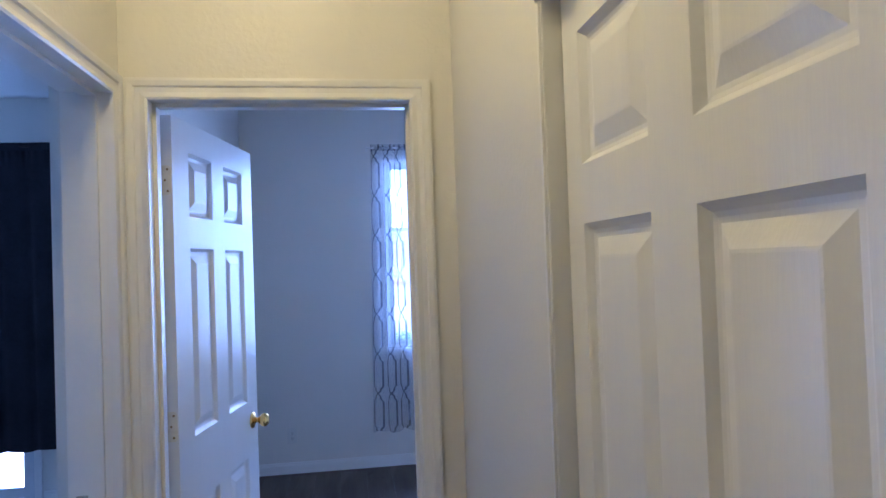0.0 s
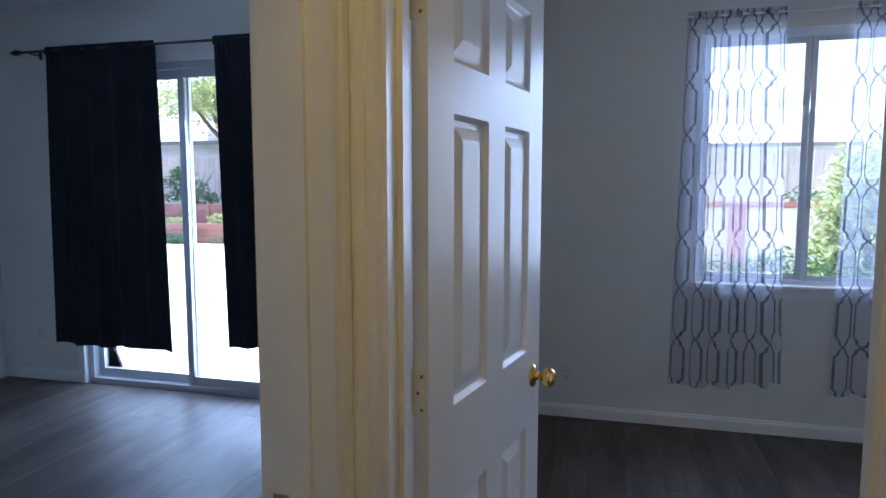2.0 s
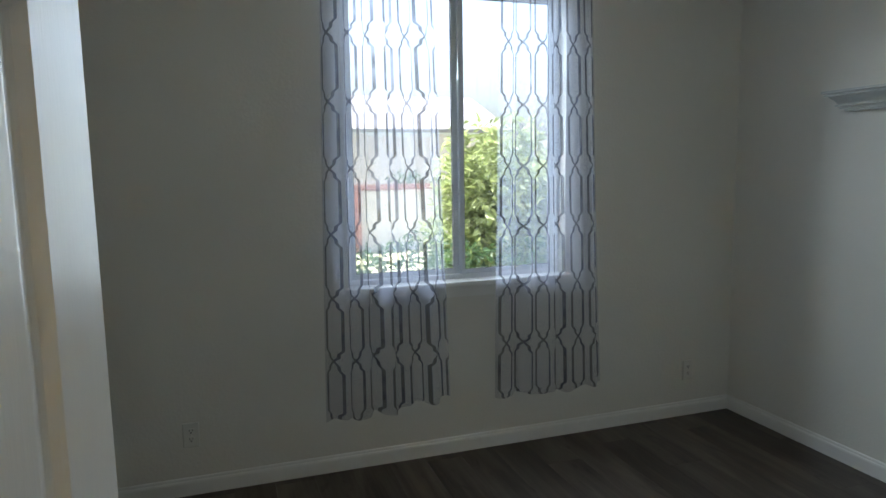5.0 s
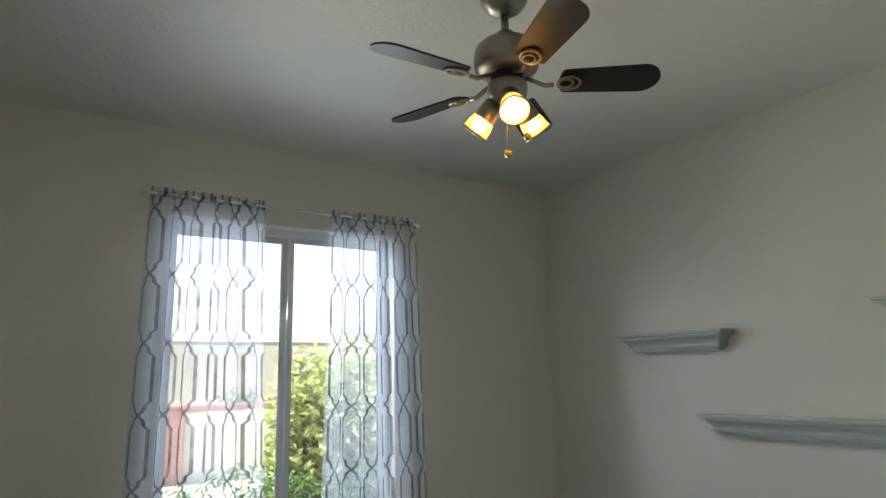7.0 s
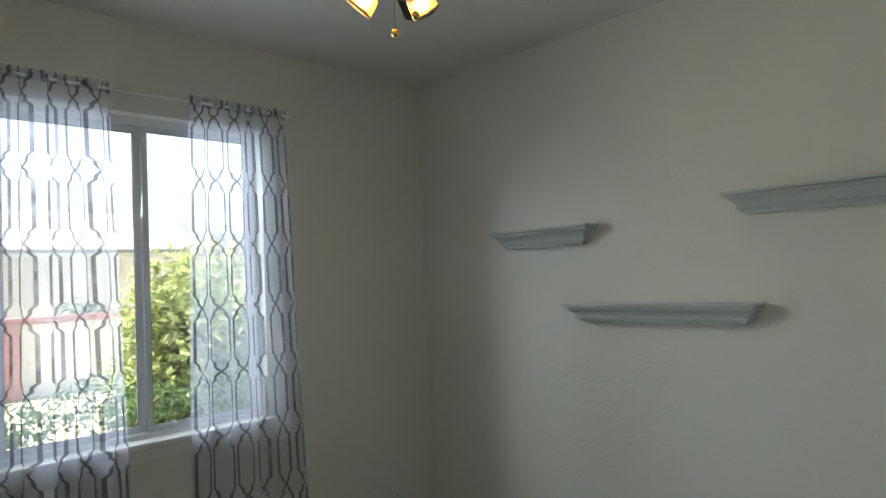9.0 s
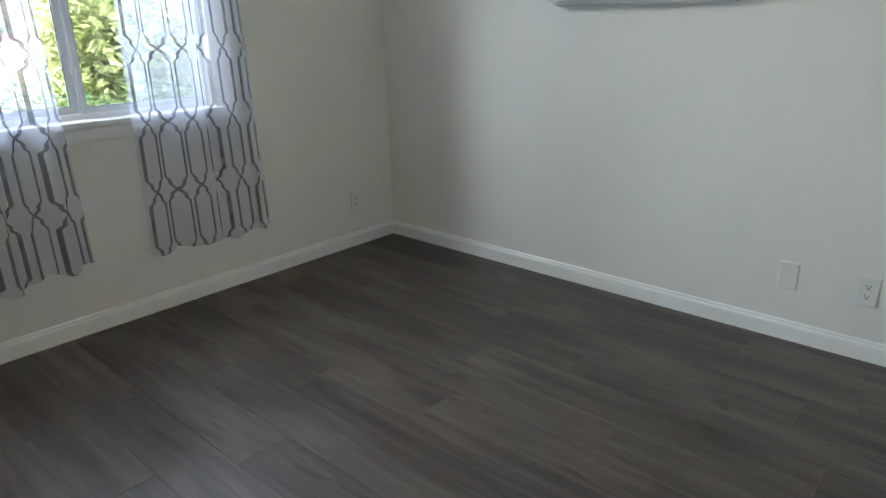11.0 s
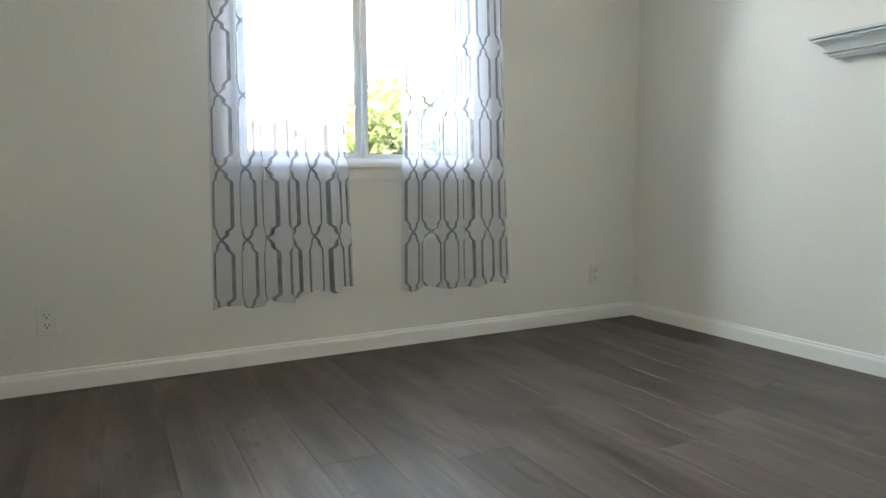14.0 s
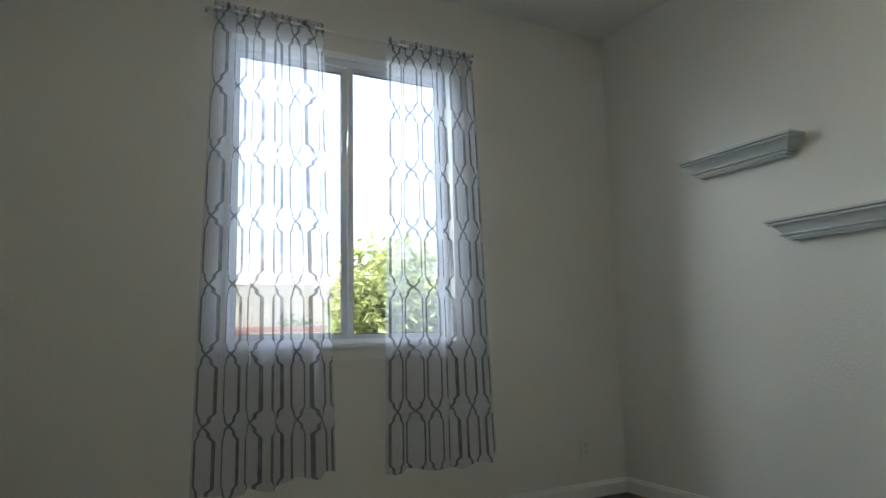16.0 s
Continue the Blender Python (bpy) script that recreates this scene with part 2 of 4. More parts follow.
def leaf_material(name, colour, vary=0.35):
    m, n, l = nodes_of(name)
    b = n["Principled BSDF"]
    b.inputs["Roughness"].default_value = 0.5
    b.inputs["Transmission Weight"].default_value = 0.0
    geo = n.new("ShaderNodeNewGeometry")
    r = n.new("ShaderNodeMapRange")
    r.inputs["To Min"].default_value, r.inputs["To Max"].default_value = 1 - vary, 1 + vary
    l.new(geo.outputs["Random Per Island"], r.inputs["Value"])
    mul = n.new("ShaderNodeVectorMath")
    mul.operation = "SCALE"
    mul.inputs[0].default_value = colour
    l.new(r.outputs[0], mul.inputs["Scale"])
    l.new(mul.outputs[0], b.inputs["Base Color"])
    tr = n.new("ShaderNodeBsdfTranslucent")
    l.new(mul.outputs[0], tr.inputs["Color"])
    mix = n.new("ShaderNodeMixShader")
    mix.inputs[0].default_value = 0.5
    l.new(b.outputs[0], mix.inputs[1])
    l.new(tr.outputs[0], mix.inputs[2])
    l.new(mix.outputs[0], n["Material Output"].inputs["Surface"])
    return m


M_wall = textured_paint("wall paint", (0.76, 0.75, 0.695), 0.38, 0.12)
M_ceil = textured_paint("ceiling paint", (0.80, 0.79, 0.76), 0.46, 0.30)
M_trim = material("trim paint", (0.82, 0.82, 0.79), 0.32, vary=0.025, scale=5, bump=0.03, bump_scale=150)
M_door = material("door paint", (0.82, 0.82, 0.80), 0.30, vary=0.02, scale=3, bump=0.05, bump_scale=40, stretch=(6, 6, 0.6))
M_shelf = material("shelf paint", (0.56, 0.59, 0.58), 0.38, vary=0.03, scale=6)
M_plate = material("ivory plastic plate", (0.72, 0.72, 0.68), 0.32, vary=0.015, scale=20)
M_slot = material("outlet slot", (0.02, 0.02, 0.02), 0.6, vary=0.1)
M_dark = material("dark blackout cloth", (0.022, 0.024, 0.034), 0.85, vary=0.25, scale=5, bump=0.15, bump_scale=900, spec=0.2)
M_plank = plank_material()
M_sub = material("underfloor", (0.03, 0.026, 0.022), 0.8)
M_brass = material("polished brass", (0.83, 0.57, 0.17), 0.12, 1.0, vary=0.05, scale=30)
M_hinge = material("painted hinge", (0.80, 0.76, 0.62), 0.35, vary=0.12, scale=40)
M_screw = material("screw", (0.30, 0.22, 0.10), 0.35, 0.8, vary=0.2, scale=60)
M_steel = material("strike plate steel", (0.45, 0.43, 0.38), 0.35, 0.9, vary=0.15, scale=50)
M_alu = material("aluminium window frame", (0.60, 0.62, 0.63), 0.42, 0.35, vary=0.06, scale=12)
M_vinyl = material("white frame", (0.80, 0.81, 0.82), 0.35, vary=0.03, scale=9)
M_gasket = material("dark gasket", (0.05, 0.05, 0.055), 0.6, vary=0.1)
M_rod = material("white rod", (0.8, 0.8, 0.78), 0.35, vary=0.03)
M_blackrod = material("black rod", (0.015, 0.015, 0.017), 0.4, vary=0.1)
M_sheer = sheer_material()
M_glass = glass_material()
M_nickel = material("brushed pewter", (0.36, 0.33, 0.28), 0.36, 0.9, vary=0.08, scale=25)
M_blade = material("black blade", (0.016, 0.014, 0.013), 0.46, vary=0.2, scale=8, stretch=(1, 8, 1))
M_amber = lit_glass("lit amber glass", (1.0, 0.66, 0.20), 0.30)
M_bulb = glowing("lit bulb", (1.0, 0.72, 0.34), 16.0)
M_ground = material("dry lawn", (0.40, 0.39, 0.24), 0.95, vary=0.28, scale=2.5, bump=0.5, bump_scale=40)
M_patio = material("concrete patio", (0.46, 0.44, 0.41), 0.9, vary=0.1, scale=3, bump=0.2, bump_scale=60)
M_redwood = material("red stained timber", (0.26, 0.12, 0.10), 0.7, vary=0.25, scale=4, stretch=(0.4, 1, 3))
M_siding = material("grey siding", (0.42, 0.46, 0.50), 0.7, vary=0.06, scale=2)
M_fence = material("weathered fence board", (0.40, 0.37, 0.34), 0.85, vary=0.25, scale=3, stretch=(4, 1, 0.5))
M_roof = material("roof shingle", (0.16, 0.16, 0.17), 0.9, vary=0.2, scale=9)
M_bark = material("bark", (0.10, 0.075, 0.055), 0.95, vary=0.3, scale=9, bump=0.6, bump_scale=30)
M_leaf = leaf_material("bright leaves", (0.27, 0.32, 0.13))
M_leaf2 = leaf_material("dark leaves", (0.05, 0.10, 0.035))
M_stucco = material("outer stucco", (0.55, 0.52, 0.46), 0.9, vary=0.06, scale=3, bump=0.3, bump_scale=70)


# ---------- mesh helpers ----------
def box(bm, x0, y0, z0, x1, y1, z1):
    v = [bm.verts.new(p) for p in ((x0, y0, z0), (x1, y0, z0), (x1, y1, z0), (x0, y1, z0), (x0, y0, z1), (x1, y0, z1), (x1, y1, z1), (x0, y1, z1))]
    for f in ((3, 2, 1, 0), (4, 5, 6, 7), (0, 1, 5, 4), (1, 2, 6, 5), (2, 3, 7, 6), (3, 0, 4, 7)):
        bm.faces.new([v[i] for i in f])


def part(name, bm, mat, parent=None, label="", smooth=False):
    me = bpy.data.meshes.new(name)
    bmesh.ops.recalc_face_normals(bm, faces=bm.faces[:])
    bm.to_mesh(me)
    bm.free()
    me.materials.append(mat)
    if smooth:
        for p in me.polygons:
            p.use_smooth = True
    ob = new(name, me)
    if parent:
        ob.parent = parent
    if label:
        ob["label"] = label
    return ob


def boxes(name, mat, parent, *dims, label="", bevel=0.0):
    bm = bmesh.new()
    for d in dims:
        box(bm, *d)
    if bevel:
        bmesh.ops.bevel(bm, geom=bm.edges[:], offset=bevel, segments=2, affect="EDGES")
    return part(name, bm, mat, parent, label)


def thing(name, m, label, category, group=""):
    ob = new(name)
    ob.empty_display_size = 0.1
    ob.matrix_world = m
    return tagged(ob, label, category, group)


def structure(ob, label="", category=""):
    return tagged(ob, label, category, kind="structure")


def rings(bm, loops, close_first=True, close_last=True, wrap=True):
    """Skin over loops of points with the same count."""
    vs = [[bm.verts.new(p) for p in loop] for loop in loops]
    k = len(vs[0])
    for a, b in zip(vs, vs[1:]):
        for i in range(k if wrap else k - 1):
            j = (i + 1) % k
            bm.faces.new((a[i], a[j], b[j], b[i]))
    if close_first:
        bm.faces.new(vs[0][::-1])
    if close_last:
        bm.faces.new(vs[-1])


def lathe(bm, profile, m=Matrix(), n=24, ends=True):
    """Turned shape: profile of (radius, z) about the local z axis."""
    loops = [[m @ Vector((r * math.cos(2 * math.pi * i / n), r * math.sin(2 * math.pi * i / n), z)) for i in range(n)] for r, z in profile]
    rings(bm, loops, ends, ends)


def tube(bm, pts, r, n=8, taper=None):
    """A round bar along pts."""
    pts = [Vector(p) for p in pts]
    loops = []
    for i, p in enumerate(pts):
        d = (pts[min(i + 1, len(pts) - 1)] - pts[max(i - 1, 0)]).normalized()
        s = d.orthogonal().normalized()
        if i:
            s = (last - d * last.dot(d)).normalized()
        last = s
        u = d.cross(s)
        rad = r if taper is None else taper[i]
        loops.append([p + rad * (math.cos(2 * math.pi * k / n) * s + math.sin(2 * math.pi * k / n) * u) for k in range(n)])
    rings(bm, loops)


def extrude(bm, profile, m, length):
    """A moulding: profile of (out, up) points, run along the local x axis for length."""
    rings(bm, [[m @ Vector((x, o, u)) for o, u in profile] for x in (0, length)])


# ---------- plan ----------
H = 2.765                                          # ceiling
WX0, WX1, WZ0, WZ1 = -2.270, -1.105, 0.890, 2.350   # bedroom window opening
SX0, SX1, SZ1, SY = -6.53, -4.70, 2.32, -0.20      # sliding door opening, and its wall's inner face
BL = -3.33                                         # bedroom left wall face
DW0, DW1 = -3.10, -3.010                             # doorway wall, hall and bedroom faces
DX0, DX1, DZ = -3.094, -2.352, 2.022                # bedroom doorway
HL = -3.165                                       # hall left wall face
LY0, LY1 = -3.88, -3.172                           # doorway to the other room
HR = -2.228                                        # hall right wall face
CY0, CY1, CZ = -5.28, -3.985, 1.985                  # closet opening

structure(boxes("wall_north", M_wall, None, (BL - .04, 0, -0.02, WX0, 0.16, H + .1),
    (WX0, 0, -0.02, WX1, 0.16, WZ0), (WX0, 0, WZ1, WX1, 0.16, H + .1), (WX1, 0, -0.02, 0.16, 0.16, H + .1)), "off-white textured wall with a window", "wall")
structure(boxes("wall_garden_side", M_wall, None,
    (-7.39, SY, -0.02, SX0, SY + .16, H + .1), (SX0, SY, SZ1, SX1, SY + .16, H + .1), (SX1, SY, -0.02, BL - .04, SY + .16, H + .1)), "white textured wall with a sliding door", "wall")
structure(boxes("wall_east", M_wall, None, (0, DW0, -0.02, 0.16, 0, H + .1)), "off-white textured wall with floating shelves", "wall")
structure(boxes("wall_doorway", M_wall, None,
    (BL, DW0, -.02, DX0, DW1, H + .1), (DX0, DW0, DZ, DX1, DW1, H + .1), (DX1, DW0, -.02, 0, DW1, H + .1)), "cream textured wall around a doorway", "wall")
structure(boxes("wall_between", M_wall, None, (BL - .04, DW1 - .03, -.02, BL, 0, H + .1)), "off-white textured wall", "wall")
structure(boxes("wall_hall_west", M_wall, None,
    (HL - .12, LY1, -.02, HL, DW0, H + .1), (HL - .12, LY0, DZ, HL, LY1, H + .1), (HL - .12, -6.6, -.02, HL, LY0, H + .1)), "cream textured wall around a doorway", "wall")
structure(boxes("wall_hall_east", M_wall, None,
    (HR, CY1, -.02, HR + .12, DW0, H + .1), (HR, CY0, CZ, HR + .12, CY1, H + .1), (HR, -6.6, -.02, HR + .12, CY0, H + .1)), "cream textured wall around a closet", "wall")
structure(boxes("wall_hall_south", M_wall, None, (HL - .12, -6.72, -.02, HR + .8, -6.6, H + .1)), "cream textured wall", "wall")
structure(boxes("wall_closet_back", M_wall, None, (HR + .7, -6.6, -.02, HR + .8, DW0, H + .1)), "cream closet wall", "wall")
structure(boxes("wall_west", M_wall, None, (-7.39, -5.0, -.02, -7.27, SY, H + .1)), "white textured wall", "wall")
structure(boxes("wall_south", M_wall, None, (-7.39, -5.12, -.02, HL - .12, -5.0, H + .1)), "white textured wall", "wall")
structure(boxes("ceiling", M_ceil, None, (-7.39, -6.72, H, .16, 0.16, H + .15)), "white textured ceiling", "ceiling")
floor = structure(boxes("floor", M_sub, None, (-7.39, -6.72, -.15, .16, 0.16, -0.012)), "dark grey-brown vinyl plank floor", "floor")

# baseboards: a flat board with a stepped, rounded top
BASE = ((0, 0), (0.013, 0), (0.013, 0.058), (0.011, 0.066), (0.0075, 0.070), (0.0065, 0.078), (0.003, 0.083), (0, 0.083))


def baseboard(x, y, rz, length):
    bm = bmesh.new()
    extrude(bm, BASE, pose(x, y, 0, 0, 0, rz), length)
    structure(part("baseboard", bm, M_trim), "white painted baseboard along the wall", "baseboard")


baseboard(0, 0, 180, -BL)                    # under the window
baseboard(0, DW1 + .013, 90, -DW1 - .026)               # under the shelves
baseboard(BL, -0.013, -90, 3.03)
baseboard(DX1 + .01, DW1, 0, -DX1 - .01)
baseboard(SX0 - .06, SY, 180, 0.667)
baseboard(BL - .053, SY, 180, -SX1 + BL - .113)
baseboard(-7.27, SY - .013, -90, 4.7)
baseboard(BL - .04, -3.08, 90, 3.08 + SY - .013)
baseboard(HR, DW0 - .82, 90, 0.80)

# casings: flat board with a bead and a thick outer edge, mitred into three lengths
CASE = ((0, 0), (0, 0.012), (0.006, 0.015), (0.020, 0.011), (0.034, 0.011), (0.038, 0.016), (0.052, 0.018), (0.060, 0.017), (0.062, 0.0))


def casing(name, m, width, height, label):
    """Door trim round an opening of the local x-z plane, standing proud to -y."""
    loops = []
    for o, p in CASE:
        loops.append([(-o, -p, 0), (-o, -p, height + o), (width + o, -p, height + o), (width + o, -p, 0)])
    bm = bmesh.new()
    rings(bm, [[m @ Vector(q) for q in lp] for lp in loops], False, False, False)
    ob = part(name, bm, M_trim)
    return structure(ob, label, "door trim")


casing("trim_bedroom_door", pose(DX0 + .006, DW0, 0), DX1 - DX0 - .012, DZ - .006, "cream painted moulded door casing")
casing("trim_side_door", pose(HL, LY0 + .006, 0, 0, 0, 90), LY1 - LY0 - .012, DZ - .006, "cream painted moulded door casing")


def jamb(name, m, width, height, depth, stop_at):
    """Lining of a doorway with its stop, in local coordinates: opening along x, depth along y."""
    t = 0.004
    ob = structure(boxes(name, M_trim, None, (0, -.002, 0, t, depth + .002, height), (width - t, -.002, 0, width, depth + .002, height), (t, -.002, height - t, width - t, depth + .002, height)), "white painted door jamb", "door frame")
    ob.matrix_world = m
    st = boxes("stop", M_trim, ob, (t, stop_at, 0, t + .011, stop_at + .035, height - t), (width - t - .011, stop_at, 0, width - t, stop_at + .035, height - t), (t + .011, stop_at, height - t - .011, width - t - .011, stop_at + .035, height - t))
    return ob


jamb("door_frame_1", pose(DX0, DW0, 0), DX1 - DX0, DZ, DW1 - DW0, 0.042)
frame_2 = jamb("door_frame_2", pose(HL, LY0, 0, 0, 0, 90), LY1 - LY0, DZ, 0.12, 0.030)


# ---------- doors ----------
def raised_panel(parent, x0, x1, z0, z1, mat, label=""):
    """Moulded panel that fills its cell: a cove down, a flat groove, and a raised field."""
    bm = bmesh.new()
    loops = []
    for inset, depth in ((0, 0), (.004, .004), (.010, .011), (.016, .0125), (.022, .0125), (.048, .003), (.052, .0025)):
        a, b, c, d = x0 + inset, x1 - inset, z0 + inset, z1 - inset
        loops.append([(a, depth, c), (b, depth, c), (b, depth, d), (a, depth, d)])
    rings(bm, loops, False, True)
    return part("panel", bm, mat, parent, label)


def six_panel_door(ob, W, Ht, T, zs, stile=0.117, mull=0.107):
    """Door slab in local coordinates: x from the hinge edge, front at y = 0, back at y = T."""
    pw = (W - 2 * stile - mull) / 2
    cols = ((stile, stile + pw), (stile + pw + mull, W - stile))
    xs = sorted({0, W, *[v for c in cols for v in c]})
    hs = sorted({0, Ht, *[v for r in zs for v in r]})
    bm = bmesh.new()
    for x0, x1 in zip(xs, xs[1:]):
        for z0, z1 in zip(hs, hs[1:]):
            if any(abs(x0 - c[0]) < 1e-6 for c in cols) and any(abs(z0 - r[0]) < 1e-6 for r in zs):
                continue
            bm.faces.new([bm.verts.new(p) for p in ((x0, 0, z0), (x1, 0, z0), (x1, 0, z1), (x0, 0, z1))])
    for quad in (((0, 0, 0), (0, T, 0), (0, T, Ht), (0, 0, Ht)), ((W, 0, 0), (W, T, 0), (W, T, Ht), (W, 0, Ht)), ((0, 0, Ht), (W, 0, Ht), (W, T, Ht), (0, T, Ht)),
                 ((0, 0, 0), (W, 0, 0), (W, T, 0), (0, T, 0)), ((0, T, 0), (W, T, 0), (W, T, Ht), (0, T, Ht))):
        bm.faces.new([bm.verts.new(p) for p in quad])
    bmesh.ops.remove_doubles(bm, verts=bm.verts[:], dist=1e-5)
    part("body", bm, M_door, ob)
    for r in zs:
        for c in cols:
            raised_panel(ob, c[0], c[1], r[0], r[1], M_door)
    return ob


PANEL_ROWS = ((0.17, 0.785), (1.000, 1.598), (1.700, 1.905))
DOOR_W, DOOR_T, DOOR_H = 0.720, 0.034, 2.003
door_1 = six_panel_door(thing("door", pose(-3.071, -2.935, 0.012, 0, 0, 79.5), "white six-panel door standing open into the bedroom", "door"), DOOR_W, DOOR_H, DOOR_T, PANEL_ROWS, 0.115, 0.107)


def knob(parent, x, z, y, side):
    bm = bmesh.new()
    m = pose(x, y, z, 90 * side, 0, 0)
    lathe(bm, ((0.0325, 0.0), (0.0325, 0.003), (0.030, 0.006), (0.020, 0.009), (0.013, 0.012)), m)
    rose = part("rosette", bm, M_brass, parent, "round polished brass rosette", True)
    bm = bmesh.new()
    lathe(bm, ((0.0115, 0.010), (0.0105, 0.022), (0.0125, 0.028), (0.020, 0.033), (0.0255, 0.041), (0.0270, 0.049), (0.0255, 0.057), (0.019, 0.064), (0.008, 0.067), (0.001, 0.0675)), m)
    part("knob", bm, M_brass, parent, "polished brass ball knob", True)


knob(door_1, DOOR_W - 0.062, 0.918, 0.0, 1)
knob(door_1, DOOR_W - 0.062, 0.918, DOOR_T, -1)
boxes("latch", M_brass, door_1, (DOOR_W, .009, .89, DOOR_W + .0015, DOOR_T - .009, .947), label="brass latch plate")


def hinge(parent, z):
    bm = bmesh.new()
    y0, y1, h, r = 0.003, DOOR_T + .002, 0.045, 0.012
    pts = [(y1, -h), (y1, h)]
    pts += [(y0 + r - r * math.sin(a), h - r + r * math.cos(a)) for a in (0, .5, 1.05, 1.57)]
    pts += [(y0 + r - r * math.cos(a), -h + r - r * math.sin(a)) for a in (0, .5, 1.05, 1.57)]
    rings(bm, [[(x, p[0], z + p[1]) for p in pts] for x in (0.0, -0.0025)])
    leaf = part("hinge", bm, M_hinge, parent, "paint-covered butt hinge")
    bm = bmesh.new()
    for k in range(5):
        z0 = z - h + k * 0.018
        lathe(bm, ((0.0055, z0 + .0005), (0.0062, z0 + .0015), (0.0062, z0 + .0165), (0.0055, z0 + .0175)), pose(-0.004, DOOR_T + .006, 0), 12)
    lathe(bm, ((0.004, z + h), (0.0065, z + h + .002), (0.0065, z + h + .005), (0.002, z + h + .007)), pose(-0.004, DOOR_T + .006, 0), 12)
    part("barrel", bm, M_hinge, leaf, smooth=True)
    for dz in (-0.033, 0.0, 0.033):
        bm = bmesh.new()
        lathe(bm, ((0.0038, 0), (0.0034, .0012), (0.001, .0014)), pose(-0.0025, 0.014 if dz else 0.022, z + dz, 0, -90, 0), 10)
        part("screw", bm, M_screw, leaf)


for hz in (1.803, 1.058, 0.31):
    hinge(door_1, hz)

# strike plate on the side doorway's jamb
strike = thing("strike_plate", pose(HL - 0.088, LY1 - 0.0045, 0.935), "worn steel strike plate let into a door jamb", "strike plate")
bm = bmesh.new()
for q in ((-.014, -.0016, -.028, .014, 0, -.011), (-.014, -.0016, .011, .014, 0, .028), (-.014, -.0016, -.011, -.007, 0, .011), (.008, -.0016, -.011, .020, 0, .011)):
    box(bm, *q)
part("plate", bm, M_steel, strike)
boxes("latch_hole", M_slot, strike, (-.007, -.0006, -.011, .008, 0, .011), label="dark latch hole")
for dz in (-.020, .020):
    bm = bmesh.new()
    lathe(bm, ((.0035, 0), (.0032, .001), (.001, .0012)), pose(0, -.0016, dz, 90, 0, 0), 10)
    part("screw", bm, M_screw, strike)

# closet: two sliding six-panel doors on a track, behind a fascia
CLOSET_ROWS = ((0.17, 0.765), (0.99, 1.572), (1.661, 1.862))
closet_a = six_panel_door(thing("closet_door", pose(HR + .028, CY1 - .012, 0.015, 0, 0, -90), "white six-panel sliding closet door", "closet door", "sliding closet doors"), 0.666, 1.960, 0.035, CLOSET_ROWS, 0.066, 0.100)
copy_thing(closet_a, pose(HR + .071, CY1 - .615, 0.015, 0, 0, -90))
structure(boxes("trim_closet_head", M_trim, None, (HR - .010, CY0 - .03, CZ - .03, HR + .028, CY1 + .012, CZ + .035), bevel=.002), "white closet track fascia", "trim")
structure(boxes("trim_closet_side", M_trim, None, (HR - .007, CY1 - .002, 0, HR + .005, CY1 + .012, CZ - .03), (HR - .004, CY1 - .010, 0, HR + .12, CY1 - .002, CZ - .03), bevel=.0015), "white closet jamb trim", "trim")


# ---------- bedroom window ----------
win = structure(new("window_1"), "white-framed sliding window with a wooden sill", "window")
FY0, FY1 = 0.075, 0.135
boxes("frame", M_vinyl, win, (WX0, FY0, WZ0, WX0 + .034, FY1, WZ1), (WX1 - .034, FY0, WZ0, WX1, FY1, WZ1), (WX0 + .034, FY0, WZ1 - .036, WX1 - .034, FY1, WZ1), (WX0 + .034, FY0, WZ0, WX1 - .034, FY1, WZ0 + .026))


def sash(x0, x1, y, label, fr=0.030):
    z0, z1 = WZ0 + .022, WZ1 - .034
    s = boxes("sash", M_alu, win, (x0, y, z0, x0 + fr, y + .024, z1), (x1 - fr, y, z0, x1, y + .024, z1), (x0 + fr, y, z1 - fr, x1 - fr, y + .024, z1), (x0 + fr, y, z0, x1 - fr, y + .024, z0 + fr), label=label, bevel=.0015)
    g = boxes("pane", M_glass, s, (x0 + fr, y + .010, z0 + fr, x1 - fr, y + .014, z1 - fr))
    g.visible_shadow = False
    boxes("gasket", M_gasket, s, (x0 + fr, y + .007, z0 + fr, x0 + fr + .003, y + .017, z1 - fr), (x1 - fr - .003, y + .007, z0 + fr, x1 - fr, y + .017, z1 - fr), (x0 + fr, y + .007, z1 - fr - .003, x1 - fr, y + .017, z1 - fr), (x0 + fr, y + .007, z0 + fr, x1 - fr, y + .017, z0 + fr + .003))


WM = -1.668
sash(WX0 + .032, WM + .002, 0.104, "outer window sash")
sash(WM - .002, WX1 - .032, 0.078, "inner sliding sash", 0.026)
boxes("lock", M_alu, win, (WM + .002, .066, 0.915, WM + .016, .078, 1.10), label="slim sash pull", bevel=.002)
boxes("sill", M_trim, win, (WX0 - .025, -.030, WZ0 - .020, WX1 + .025, FY0 + .002, WZ0 + .003), label="white painted sill", bevel=.004)
boxes("apron", M_trim, win, (WX0 - .012, -.013, WZ0 - .075, WX1 + .012, -.001, WZ0 - .021), label="white apron board", bevel=.003)
boxes("reveal", M_wall, win, (WX0 - .001, 0.002, WZ0, WX0 + .003, FY0, WZ1), (WX1 - .003, 0.002, WZ0, WX1 + .001, FY0, WZ1))


